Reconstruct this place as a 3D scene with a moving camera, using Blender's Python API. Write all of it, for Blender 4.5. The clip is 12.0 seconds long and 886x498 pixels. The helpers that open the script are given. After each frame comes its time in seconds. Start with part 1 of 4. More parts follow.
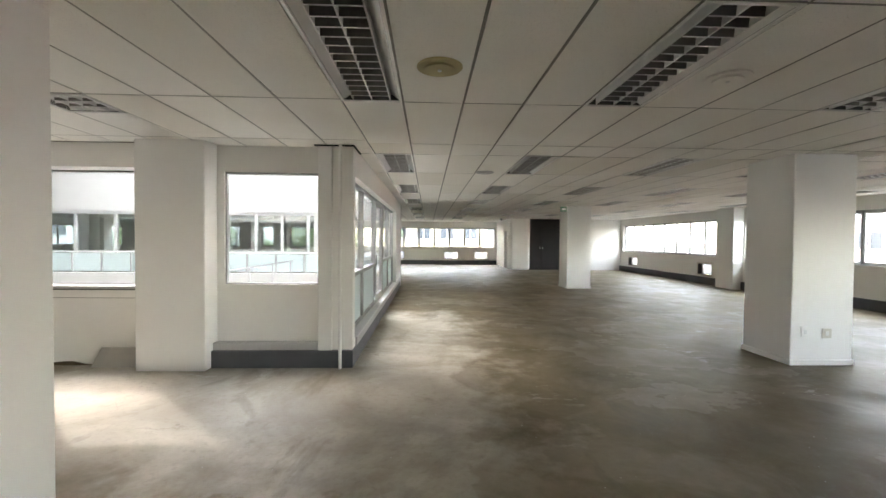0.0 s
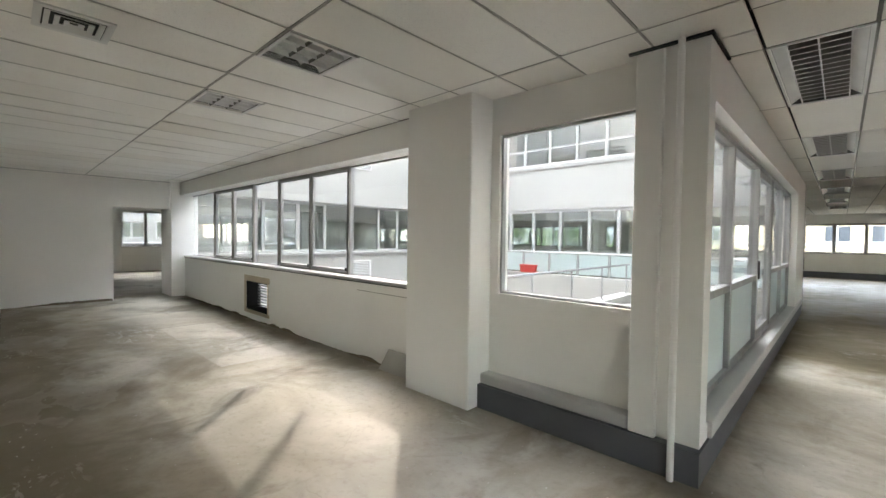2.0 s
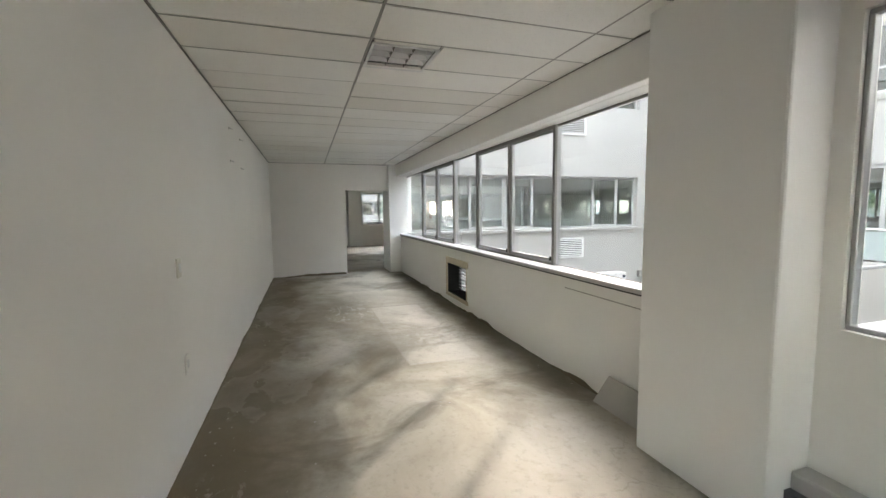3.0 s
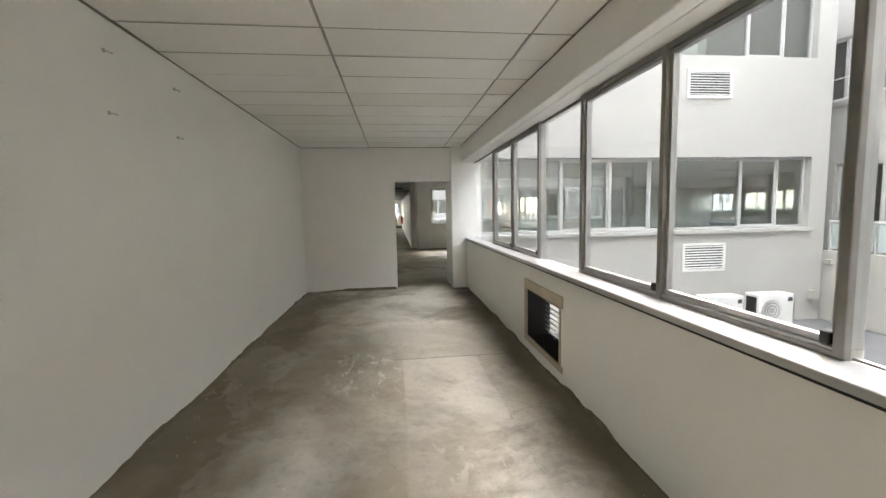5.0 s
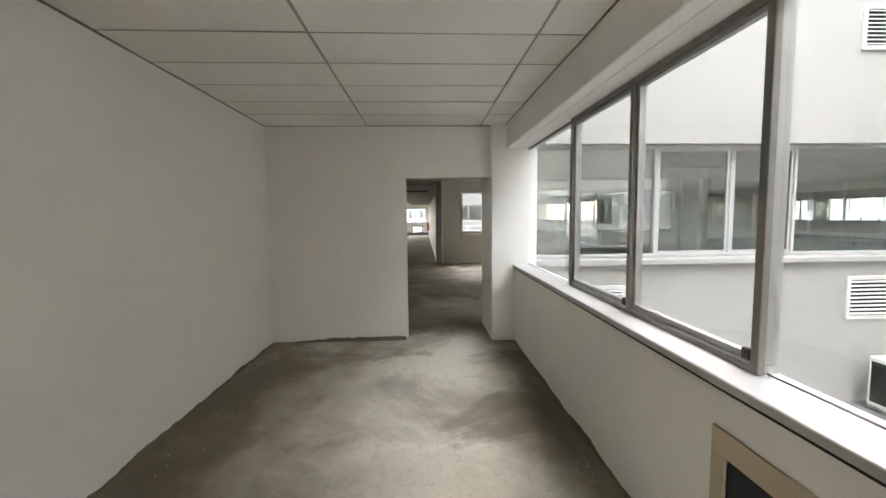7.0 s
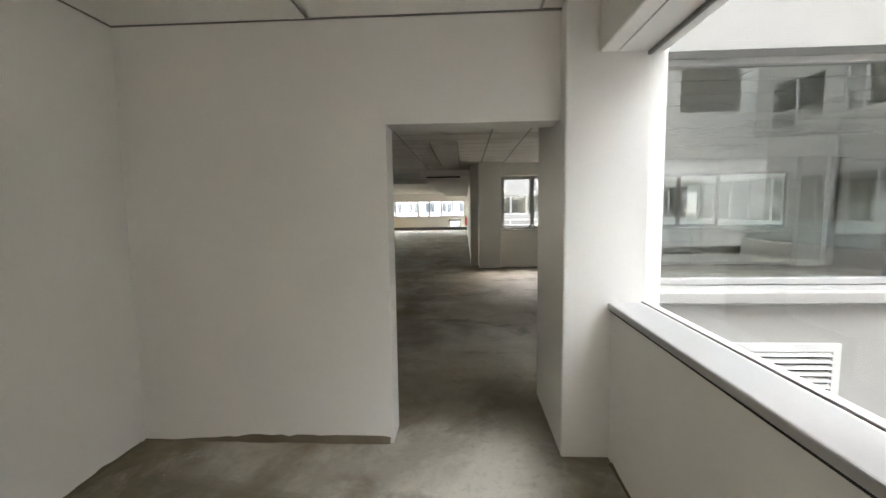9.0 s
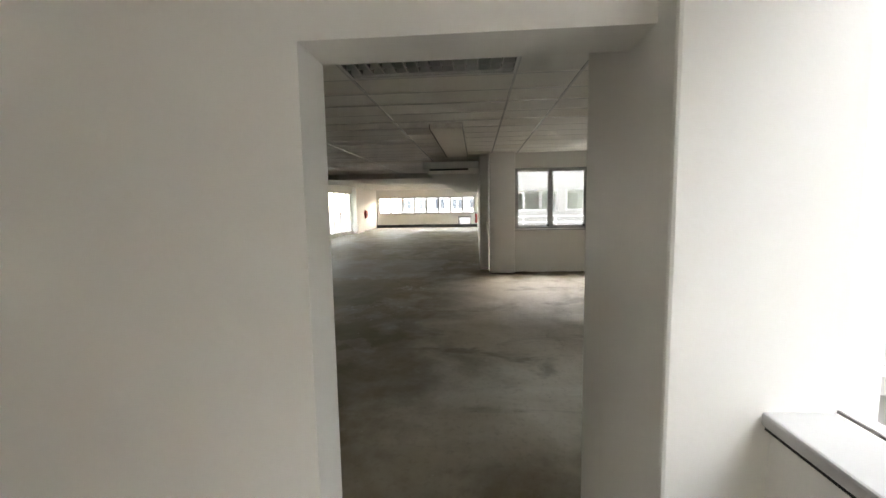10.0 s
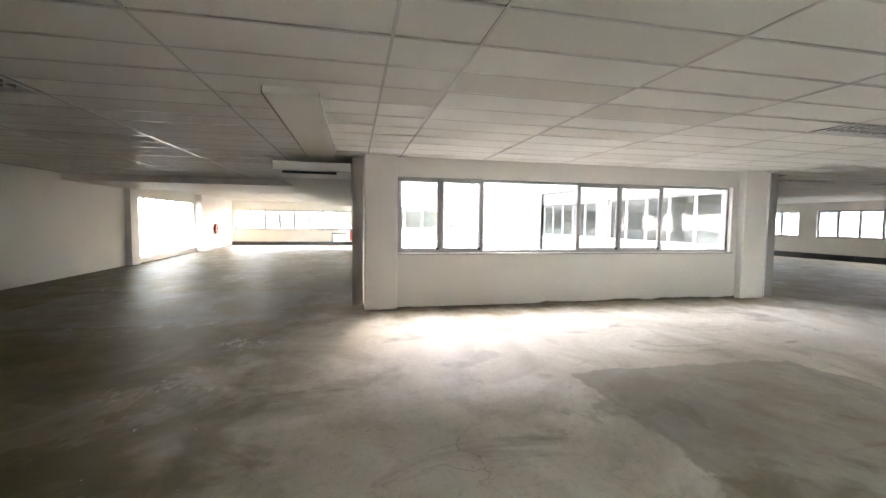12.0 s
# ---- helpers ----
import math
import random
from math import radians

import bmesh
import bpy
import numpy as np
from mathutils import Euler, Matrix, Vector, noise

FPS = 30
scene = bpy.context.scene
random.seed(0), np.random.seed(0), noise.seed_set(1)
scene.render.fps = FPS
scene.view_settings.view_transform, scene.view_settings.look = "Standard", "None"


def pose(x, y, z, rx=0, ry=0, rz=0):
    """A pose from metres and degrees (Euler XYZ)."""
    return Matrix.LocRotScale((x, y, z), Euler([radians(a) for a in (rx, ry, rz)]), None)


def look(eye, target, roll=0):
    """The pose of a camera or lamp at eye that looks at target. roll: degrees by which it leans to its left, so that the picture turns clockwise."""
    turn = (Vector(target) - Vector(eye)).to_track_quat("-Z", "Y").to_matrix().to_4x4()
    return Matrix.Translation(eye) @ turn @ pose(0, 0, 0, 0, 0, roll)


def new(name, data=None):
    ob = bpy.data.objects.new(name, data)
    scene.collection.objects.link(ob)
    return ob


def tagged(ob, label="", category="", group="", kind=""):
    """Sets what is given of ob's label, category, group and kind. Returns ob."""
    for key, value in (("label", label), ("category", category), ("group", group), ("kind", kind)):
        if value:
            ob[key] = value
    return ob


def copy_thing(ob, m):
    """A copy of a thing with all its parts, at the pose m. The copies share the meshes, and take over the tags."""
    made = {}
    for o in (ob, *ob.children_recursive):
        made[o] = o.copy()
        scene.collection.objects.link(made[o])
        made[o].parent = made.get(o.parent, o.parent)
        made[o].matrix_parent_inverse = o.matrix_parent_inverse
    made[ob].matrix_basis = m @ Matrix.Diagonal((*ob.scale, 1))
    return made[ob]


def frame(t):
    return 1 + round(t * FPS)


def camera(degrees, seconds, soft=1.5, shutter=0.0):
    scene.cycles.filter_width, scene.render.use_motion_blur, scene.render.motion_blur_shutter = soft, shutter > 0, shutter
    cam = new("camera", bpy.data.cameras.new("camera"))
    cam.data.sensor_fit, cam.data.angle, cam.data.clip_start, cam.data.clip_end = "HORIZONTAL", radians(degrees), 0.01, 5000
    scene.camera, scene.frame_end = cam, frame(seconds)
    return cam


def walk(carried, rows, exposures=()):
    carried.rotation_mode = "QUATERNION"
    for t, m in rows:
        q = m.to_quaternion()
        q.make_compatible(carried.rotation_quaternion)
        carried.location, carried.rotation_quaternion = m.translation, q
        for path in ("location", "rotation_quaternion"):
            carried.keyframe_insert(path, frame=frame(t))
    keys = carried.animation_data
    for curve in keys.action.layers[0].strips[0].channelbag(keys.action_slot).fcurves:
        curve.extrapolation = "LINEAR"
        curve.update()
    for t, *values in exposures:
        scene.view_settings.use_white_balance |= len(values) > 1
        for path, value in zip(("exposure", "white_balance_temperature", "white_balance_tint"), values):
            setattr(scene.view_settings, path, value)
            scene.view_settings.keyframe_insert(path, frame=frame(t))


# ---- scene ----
cam = camera(93.3, 12.0)
PATH = [
    (0, (0.536, -0.042, 1.528), (0.607, 1.956, 1.482), 0.5),
    (0.5, (0.611, 0.595, 1.54), (0.464, 2.589, 1.525), 0.9),
    (1, (0.598, 1.184, 1.504), (0.225, 3.148, 1.463), 1.2),
    (1.5, (0.536, 1.781, 1.508), (-0.292, 3.602, 1.483), 1.1),
    (2, (0.217, 2.147, 1.432), (-1.163, 3.594, 1.379), 0.8),
    (2.5, (-0.24, 2.559, 1.477), (-1.987, 3.523, 1.345), -0.1),
    (3, (-0.733, 2.843, 1.506), (-2.627, 3.459, 1.322), -0.6),
    (5, (-3.156, 3.711, 1.471), (-5.134, 3.938, 1.284), -1.1),
    (5.5, (-3.838, 3.767, 1.501), (-5.82, 3.953, 1.31), -1.3),
    (6, (-4.478, 3.803, 1.546), (-6.466, 3.929, 1.37), -1.3),
    (6.5, (-5.163, 3.86, 1.561), (-7.153, 3.966, 1.396), -0.9),
    (8.5, (-7.829, 4.202, 1.48), (-9.821, 4.158, 1.302), -0.5),
    (9, (-8.448, 4.21, 1.493), (-10.436, 4.103, 1.303), -0.8),
    (9.5, (-9.065, 4.222, 1.495), (-11.053, 4.143, 1.298), -1.0),
    (10, (-9.727, 4.266, 1.510), (-11.709, 4.106, 1.302), -1.0),
    (10.5, (-10.278, 4.252, 1.487), (-12.262, 4.100, 1.278), -0.7),
    (11, (-10.810, 4.243, 1.484), (-12.785, 3.963, 1.331), -0.2),
    (11.5, (-11.256, 4.280, 1.510), (-13.246, 4.152, 1.362), 0.5),
    (12, (-11.820, 4.382, 1.508), (-13.772, 4.798, 1.379), 0.7),
]
EXPOSURES = [(0, 5.55, 7100, 17), (1.5, 5.25, 7000, 15), (2.5, 5.1, 6900, 15), (5, 5.1, 7300, 17), (9.5, 5.2, 7400, 17), (10.3, 5.5, 7500, 18), (10.6, 5.7, 7500, 19), (10.9, 6.5, 7000, 20), (12, 6.45, 7100, 22)]
walk(cam, [(t, look(eye, target, roll)) for t, eye, target, roll in PATH], EXPOSURES)

# ---- light ----
world = bpy.data.worlds.new("sky")
scene.world = world
world.use_nodes = True
wn = world.node_tree.nodes
sky = wn.new("ShaderNodeTexSky")
sky.sky_type = 'NISHITA'
sky.sun_disc = False
sky.sun_elevation = radians(36.0)
sky.sun_rotation = radians(-45.0)
sky.air_density, sky.dust_density, sky.ozone_density = 1.0, 2.0, 0.6
# thin bright high cloud over most of the sky
veil = wn.new("ShaderNodeMix")
veil.data_type = 'RGBA'
veil.inputs[0].default_value, veil.inputs[7].default_value = 0.5, (4.0, 4.3, 4.25, 1)
world.node_tree.links.new(sky.outputs[0], veil.inputs[6])
world.node_tree.links.new(veil.outputs[2], wn["Background"].inputs[0])
wn["Background"].inputs[1].default_value = 0.15
sun = new("sun", bpy.data.lights.new("sun", 'SUN'))
sun.data.energy, sun.data.angle, sun.data.color = 0.062, radians(1.8), (1.0, 0.97, 0.93)
sun.matrix_basis = look((-20.8, 20, 20.9), (0, 0, 0))


# ---- materials ----
def material(name, color, rough=0.6, metal=0.0):
    m = bpy.data.materials.new(name)
    m.use_nodes = True
    b = m.node_tree.nodes["Principled BSDF"]
    b.inputs["Base Color"].default_value = (*color, 1)
    b.inputs["Roughness"].default_value = rough
    b.inputs["Metallic"].default_value = metal
    return m, m.node_tree, b


def link(nt, a, b):
    nt.links.new(a, b)


def noise_node(nt, scale, detail=4.0, rough=0.55, distort=0.0, stretch=None):
    geo = nt.nodes.new("ShaderNodeNewGeometry")
    n = nt.nodes.new("ShaderNodeTexNoise")
    n.inputs["Scale"].default_value, n.inputs["Detail"].default_value = scale, detail
    n.inputs["Roughness"].default_value, n.inputs["Distortion"].default_value = rough, distort
    src = geo.outputs["Position"]
    if stretch:
        mp = nt.nodes.new("ShaderNodeMapping")
        mp.inputs["Scale"].default_value = stretch
        link(nt, src, mp.inputs["Vector"])
        src = mp.outputs["Vector"]
    link(nt, src, n.inputs["Vector"])
    return n.outputs["Fac"]


def ramp(nt, fac, stops):
    r = nt.nodes.new("ShaderNodeValToRGB")
    e = r.color_ramp.elements
    while len(e) < len(stops):
        e.new(0.5)
    for el, (p, c) in zip(e, stops):
        el.position, el.color = p, (*c, 1) if not isinstance(c, float) else (c, c, c, 1)
    link(nt, fac, r.inputs["Fac"])
    return r.outputs["Color"]


def mixed(nt, fac, a, b, mode='MIX'):
    n = nt.nodes.new("ShaderNodeMix")
    n.data_type, n.blend_type = 'RGBA', mode
    for sock, v in ((n.inputs[0], fac), (n.inputs[6], a), (n.inputs[7], b)):
        if isinstance(v, (int, float)):
            sock.default_value = v
        elif isinstance(v, tuple):
            sock.default_value = (*v, 1)
        else:
            link(nt, v, sock)
    return n.outputs[2]


def bump(nt, b, height, strength, dist=0.01):
    n = nt.nodes.new("ShaderNodeBump")
    n.inputs["Strength"].default_value, n.inputs["Distance"].default_value = strength, dist
    link(nt, height, n.inputs["Height"])
    link(nt, n.outputs["Normal"], b.inputs["Normal"])


def painted(name, color, var=0.06, rough=0.6, scale=0.7, relief=0.12, dirt=(0.55, 0.5, 0.42), dirt_at=0.72):
    m, nt, b = material(name, color, rough)
    dark = tuple(c * (1 - var) for c in color)
    c = ramp(nt, noise_node(nt, scale, 5), [(0.35, dark), (0.65, color)])
    d = ramp(nt, noise_node(nt, 2.3, 6, 0.7), [(dirt_at, 0.0), (dirt_at + 0.12, 0.25)])
    c = mixed(nt, d, c, tuple(x * y for x, y in zip(color, dirt)))
    link(nt, c, b.inputs["Base Color"])
    bump(nt, b, noise_node(nt, 70, 4), relief, 0.004)
    return m


WALL = painted("white_wall_paint", (0.855, 0.842, 0.80), 0.05, 0.55)
COLUMN = painted("column_paint", (0.865, 0.855, 0.825), 0.04, 0.5)
# white outdoor walls toned down in colour to stand in for dimmer light
RENDERED = painted("dimmed_facade_render", (0.43, 0.423, 0.40), 0.10, 0.8, 0.5, 0.08, dirt_at=0.6)
YARD = painted("dimmed_yard_render", (0.37, 0.366, 0.35), 0.12, 0.8, 0.5, 0.08, dirt_at=0.6)
UPSTAND = painted("pale_concrete", (0.47, 0.455, 0.42), 0.15, 0.8, 1.5, 0.4)
SKIRT = painted("dark_grey_skirting_paint", (0.10, 0.105, 0.115), 0.2, 0.5, 2.0)
SILLPAINT = painted("sill_paint", (0.47, 0.465, 0.455), 0.08, 0.4, 2.0)
BEIGE = painted("beige_timber_frame", (0.56, 0.47, 0.34), 0.12, 0.6, 3.0)
BOARD = painted("grey_board", (0.42, 0.40, 0.36), 0.1, 0.7, 4.0)
CUPBOARD = painted("dark_laminate", (0.016, 0.015, 0.016), 0.2, 0.75, 3.0)
ROOFING = painted("grey_roofing_felt", (0.17, 0.17, 0.17), 0.3, 0.9, 1.3, 0.5)
DECK = painted("grey_terrace_screed", (0.21, 0.205, 0.19), 0.25, 0.9, 1.1, 0.5)
GRILLE = painted("white_grille_paint", (0.72, 0.72, 0.70), 0.08, 0.5, 3.0)
PLASTIC = painted("cream_plastic", (0.66, 0.63, 0.55), 0.05, 0.4, 8.0, 0.02)
YELLOWED = painted("yellowed_plastic", (0.50, 0.42, 0.22), 0.12, 0.5, 9.0, 0.02)
ACWHITE = painted("white_enamel", (0.75, 0.75, 0.73), 0.05, 0.35, 5.0, 0.02)
BLACK = material("black_void", (0.012, 0.012, 0.012), 0.7)[0]
RED = painted("red_enamel", (0.55, 0.035, 0.025), 0.15, 0.4, 6.0, 0.02)
GREEN = material("exit_sign_green", (0.07, 0.20, 0.12), 0.4)[0]
BRICKRED = painted("red_brick_facade", (0.36, 0.13, 0.09), 0.25, 0.85, 2.0, 0.4)
OCHRE = painted("ochre_facade", (0.52, 0.44, 0.28), 0.15, 0.85, 0.5, 0.3)
GREYFACADE = painted("grey_facade", (0.42, 0.43, 0.45), 0.12, 0.85, 0.5, 0.3)
ORANGE = painted("orange_facade", (0.55, 0.20, 0.08), 0.12, 0.8, 0.5, 0.3)
GLAZED = material("dark_window_glazing", (0.05, 0.06, 0.07), 0.08)[0]
BARK = painted("bark", (0.10, 0.075, 0.05), 0.3, 0.9, 6.0, 0.5)
EARTH = painted("grey_street_ground", (0.12, 0.115, 0.105), 0.3, 0.9, 0.3, 0.3)
SCREED = painted("cement_patch", (0.17, 0.138, 0.09), 0.2, 0.9, 4.0, 0.6)
TRANSPARENT_TINT = (0.955, 0.965, 0.96)


def leaf_material():
    m, nt, b = material("foliage", (0.06, 0.10, 0.03), 0.6)
    geo = nt.nodes.new("ShaderNodeNewGeometry")
    link(nt, ramp(nt, geo.outputs["Random Per Island"], [(0.0, (0.035, 0.07, 0.02)), (1.0, (0.12, 0.16, 0.05))]), b.inputs["Base Color"])
    return m


LEAF = leaf_material()


def aluminium(name, color, rough):
    m, nt, b = material(name, color, rough, 1.0)
    link(nt, ramp(nt, noise_node(nt, 9, 5), [(0.3, rough * 0.8), (0.7, min(1.0, rough * 1.3))]), b.inputs["Roughness"])
    return m


FRAMEPAINT = painted("pale_grey_window_paint", (0.46, 0.46, 0.45), 0.08, 0.45, 5.0, 0.02)
ALU = aluminium("anodised_aluminium", (0.40, 0.40, 0.395), 0.45)
# light fittings: whites stand in for reflections, the dark trough for shade
BRIGHT = painted("louvre_gleam_white", (0.86, 0.86, 0.85), 0.05, 0.22, 6.0, 0.01)
TROUGH = painted("trough_shade_dark", (0.09, 0.09, 0.086), 0.1, 0.4, 5.0, 0.02)
LOUVRE = painted("reflector_gleam_white", (0.80, 0.80, 0.79), 0.06, 0.25, 6.0, 0.01)
# aluminium darkened for faces in shade: window inner strips and louvre blades
DARKALU = aluminium("shaded_face_aluminium", (0.27, 0.26, 0.245), 0.5)
STEEL = aluminium("galvanised_steel", (0.48, 0.48, 0.48), 0.5)


def glass(name, tint, base=0.03):
    m = bpy.data.materials.new(name)
    m.use_nodes = True
    nt = m.node_tree
    nt.nodes.remove(nt.nodes["Principled BSDF"])
    clear, gloss, mix, lw, power, scale = (nt.nodes.new("ShaderNode" + k) for k in ("BsdfTransparent", "BsdfGlossy", "MixShader", "LayerWeight", "Math", "Math"))
    clear.inputs[0].default_value = (*tint, 1)
    gloss.inputs["Roughness"].default_value = 0.02
    power.operation, power.inputs[1].default_value = 'POWER', 4.0
    scale.operation, scale.inputs[1].default_value, scale.inputs[2].default_value = 'MULTIPLY_ADD', 0.55, base
    link(nt, lw.outputs["Facing"], power.inputs[0])
    link(nt, power.outputs[0], scale.inputs[0])
    link(nt, scale.outputs[0], mix.inputs[0])
    link(nt, clear.outputs[0], mix.inputs[1])
    link(nt, gloss.outputs[0], mix.inputs[2])
    link(nt, mix.outputs[0], nt.nodes["Material Output"].inputs[0])
    return m


GLASS = glass("window_glass", TRANSPARENT_TINT)
FACADE_GLASS = glass("facade_window_glass", (0.80, 0.84, 0.825), 0.16)
PALE_GLASS = glass("pale_reflective_glass", (0.80, 0.84, 0.84), 0.30)
FROSTED = material("frosted_glass", (0.64, 0.74, 0.73), 0.35)[0]
FROSTED.node_tree.nodes["Principled BSDF"].inputs["Transmission Weight"].default_value = 0.45


def tile_material():
    m, nt, b = material("mineral_fibre_tile", (0.62, 0.60, 0.56), 0.85)
    geo = nt.nodes.new("ShaderNodeNewGeometry")
    c = ramp(nt, geo.outputs["Random Per Island"], [(0.0, (0.77, 0.74, 0.67)), (0.12, (0.84, 0.82, 0.765)), (0.30, (0.88, 0.865, 0.82)), (0.88, (0.895, 0.88, 0.84)), (1.0, (0.80, 0.77, 0.70))])
    c = mixed(nt, ramp(nt, noise_node(nt, 1.1, 5), [(0.45, 0.0), (0.75, 0.25)]), c, (0.70, 0.66, 0.58))
    c = mixed(nt, ramp(nt, noise_node(nt, 160, 2), [(0.60, 0.0), (0.68, 0.35)]), c, (0.36, 0.35, 0.32))
    link(nt, c, b.inputs["Base Color"])
    bump(nt, b, noise_node(nt, 130, 3), 0.3, 0.004)
    return m


TILE = tile_material()
# glossy bars of the west ceilings, whitened in colour for the highlights along them
TBAR_PALE = painted("pale_gloss_grid_paint", (0.84, 0.83, 0.80), 0.06, 0.15, 3.0, 0.02)
TBAR_DULL = painted("dusty_grid_paint", (0.36, 0.345, 0.31), 0.15, 0.5, 3.0, 0.02)
TBAR = painted("ceiling_grid_paint", (0.20, 0.19, 0.17), 0.15, 0.5, 3.0, 0.02)


def math_node(nt, op, a, b=None, c=None):
    n = nt.nodes.new("ShaderNodeMath")
    n.operation, n.use_clamp = op, op == 'MULTIPLY'
    for sock, v in zip(n.inputs, (a, b, c)):
        if v is None:
            continue
        if isinstance(v, (int, float)):
            sock.default_value = v
        else:
            link(nt, v, sock)
    return n.outputs[0]


def spot(nt, x0, x1, y0, y1, soft, wobble):
    """A rough-edged patch of floor between x0..x1 and y0..y1, 1 inside and 0 outside."""
    geo = nt.nodes.new("ShaderNodeNewGeometry")
    sep = nt.nodes.new("ShaderNodeSeparateXYZ")
    link(nt, geo.outputs["Position"], sep.inputs[0])
    w = math_node(nt, 'MULTIPLY_ADD', noise_node(nt, 1.7, 7, 0.6), 2.0 * wobble, -wobble)
    out = None
    for axis, lo, hi in (("X", x0, x1), ("Y", y0, y1)):
        v = math_node(nt, 'ADD', sep.outputs[axis], w)
        for edge, sign in ((lo, 1.0), (hi, -1.0)):
            k = math_node(nt, 'MULTIPLY_ADD', v, sign / soft, -sign * edge / soft)
            k = math_node(nt, 'MINIMUM', math_node(nt, 'MAXIMUM', k, 0.0), 1.0)
            out = k if out is None else math_node(nt, 'MULTIPLY', out, k)
    return out


def floor_material():
    """Bare screed: olive carpet glue, grey cement, pale scraped flakes, dark damp stains, trowel streaks and hairline
    cracks. Some light and shade is mixed into the tones.
    """
    m, nt, b = material("worn_screed_floor", (0.3, 0.28, 0.25), 0.5)
    mid = noise_node(nt, 0.8, 9, 0.64, 0.7)
    fine = noise_node(nt, 17, 8, 0.72)
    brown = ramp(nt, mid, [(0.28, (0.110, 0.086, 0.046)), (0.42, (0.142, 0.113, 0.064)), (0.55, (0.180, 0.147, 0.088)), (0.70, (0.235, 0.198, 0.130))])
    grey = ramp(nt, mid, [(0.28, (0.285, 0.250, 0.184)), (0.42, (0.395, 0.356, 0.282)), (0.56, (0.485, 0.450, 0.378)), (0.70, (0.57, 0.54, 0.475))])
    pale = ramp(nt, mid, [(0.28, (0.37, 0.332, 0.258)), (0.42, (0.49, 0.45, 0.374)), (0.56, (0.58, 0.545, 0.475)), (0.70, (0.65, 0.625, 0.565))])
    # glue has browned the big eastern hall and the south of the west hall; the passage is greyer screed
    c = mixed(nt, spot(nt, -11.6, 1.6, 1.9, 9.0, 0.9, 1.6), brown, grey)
    c = mixed(nt, math_node(nt, 'MULTIPLY', spot(nt, -1.4, 0.9, 2.3, 4.9, 0.05, 0.6), 0.3), c, pale)
    c = mixed(nt, math_node(nt, 'MULTIPLY', spot(nt, -2.4, 1.2, 3.0, 5.2, 0.5, 0.5), 0.45), c, (0.215, 0.205, 0.185))
    # deeper brown glue in the hall's south-east, darkened further for its weaker daylight
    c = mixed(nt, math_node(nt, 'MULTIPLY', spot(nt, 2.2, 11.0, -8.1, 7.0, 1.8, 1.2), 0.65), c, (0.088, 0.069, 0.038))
    # pale tone towards the west hall's windows, with their light put into it
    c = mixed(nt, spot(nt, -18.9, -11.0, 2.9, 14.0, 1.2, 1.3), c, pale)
    # olive glue left along the passage
    olive = math_node(nt, 'MULTIPLY', spot(nt, -10.9, -1.4, 1.4, 3.1, 0.6, 0.55), 0.9)
    c = mixed(nt, olive, c, (0.150, 0.124, 0.078))
    # shade under the window sill, painted as a dark band
    c = mixed(nt, math_node(nt, 'MULTIPLY', spot(nt, -10.6, -3.4, 4.65, 5.3, 0.25, 0.3), 0.85), c, (0.130, 0.112, 0.077))
    # pale skim where a trench was filled
    c = mixed(nt, math_node(nt, 'MULTIPLY', spot(nt, -7.2, -4.6, 3.74, 4.5, 0.02, 0.03), 0.6), c, (0.58, 0.55, 0.485))
    # pale scraped floor by the door, lightened further for the light falling there
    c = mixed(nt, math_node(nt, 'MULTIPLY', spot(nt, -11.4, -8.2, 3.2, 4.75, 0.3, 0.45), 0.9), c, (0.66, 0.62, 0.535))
    # dark new screed in the west hall and a pale damp-edged sheet in the gallery
    c = mixed(nt, math_node(nt, 'MULTIPLY', spot(nt, -15.6, -12.6, 6.5, 9.2, 0.05, 0.35), 0.75), c, (0.25, 0.228, 0.18))
    c = mixed(nt, math_node(nt, 'MULTIPLY', spot(nt, -21.3, -18.4, -1.0, 3.5, 0.06, 0.5), 0.7), c, (0.26, 0.24, 0.195))
    # brown islands, soft
    c = mixed(nt, ramp(nt, noise_node(nt, 0.45, 8, 0.62, 0.6), [(0.49, 0.0), (0.60, 0.55), (0.75, 0.4)]), c, (0.165, 0.137, 0.090))
    # pale skim with one crisp rim, trowel sweeps, damp smears
    c = mixed(nt, ramp(nt, noise_node(nt, 0.45, 6, 0.58, 0.3, (1.0, 1.3, 1.0)), [(0.562, 0.0), (0.570, 0.18), (0.66, 0.04)]), c, (0.50, 0.48, 0.44))
    c = mixed(nt, ramp(nt, noise_node(nt, 0.8, 7, 0.6, 0.8, (1.0, 1.4, 1.0)), [(0.54, 0.0), (0.62, 0.14), (0.72, 0.04)]), c, (0.50, 0.475, 0.42))
    c = mixed(nt, ramp(nt, noise_node(nt, 0.7, 7, 0.6, 0.8, (1.7, 1.0, 1.0)), [(0.56, 0.0), (0.64, 0.55), (0.78, 0.2)]), c, (0.135, 0.112, 0.073))
    # scraped white flakes, thickest where the trench ends
    cluster = math_node(nt, 'MAXIMUM', ramp(nt, noise_node(nt, 0.8, 3), [(0.60, 0.0), (0.68, 0.5)]), spot(nt, -7.6, -6.3, 3.0, 3.85, 0.35, 0.25))
    flakes = math_node(nt, 'MULTIPLY', ramp(nt, noise_node(nt, 9, 7, 0.7, 0.6, (0.5, 1.0, 1.0)), [(0.54, 0.0), (0.58, 1.0)]), cluster)
    c = mixed(nt, math_node(nt, 'MULTIPLY', flakes, 0.8), c, (0.62, 0.60, 0.55))
    c = mixed(nt, ramp(nt, fine, [(0.34, 0.3), (0.48, 0.0)]), c, (0.19, 0.165, 0.125))
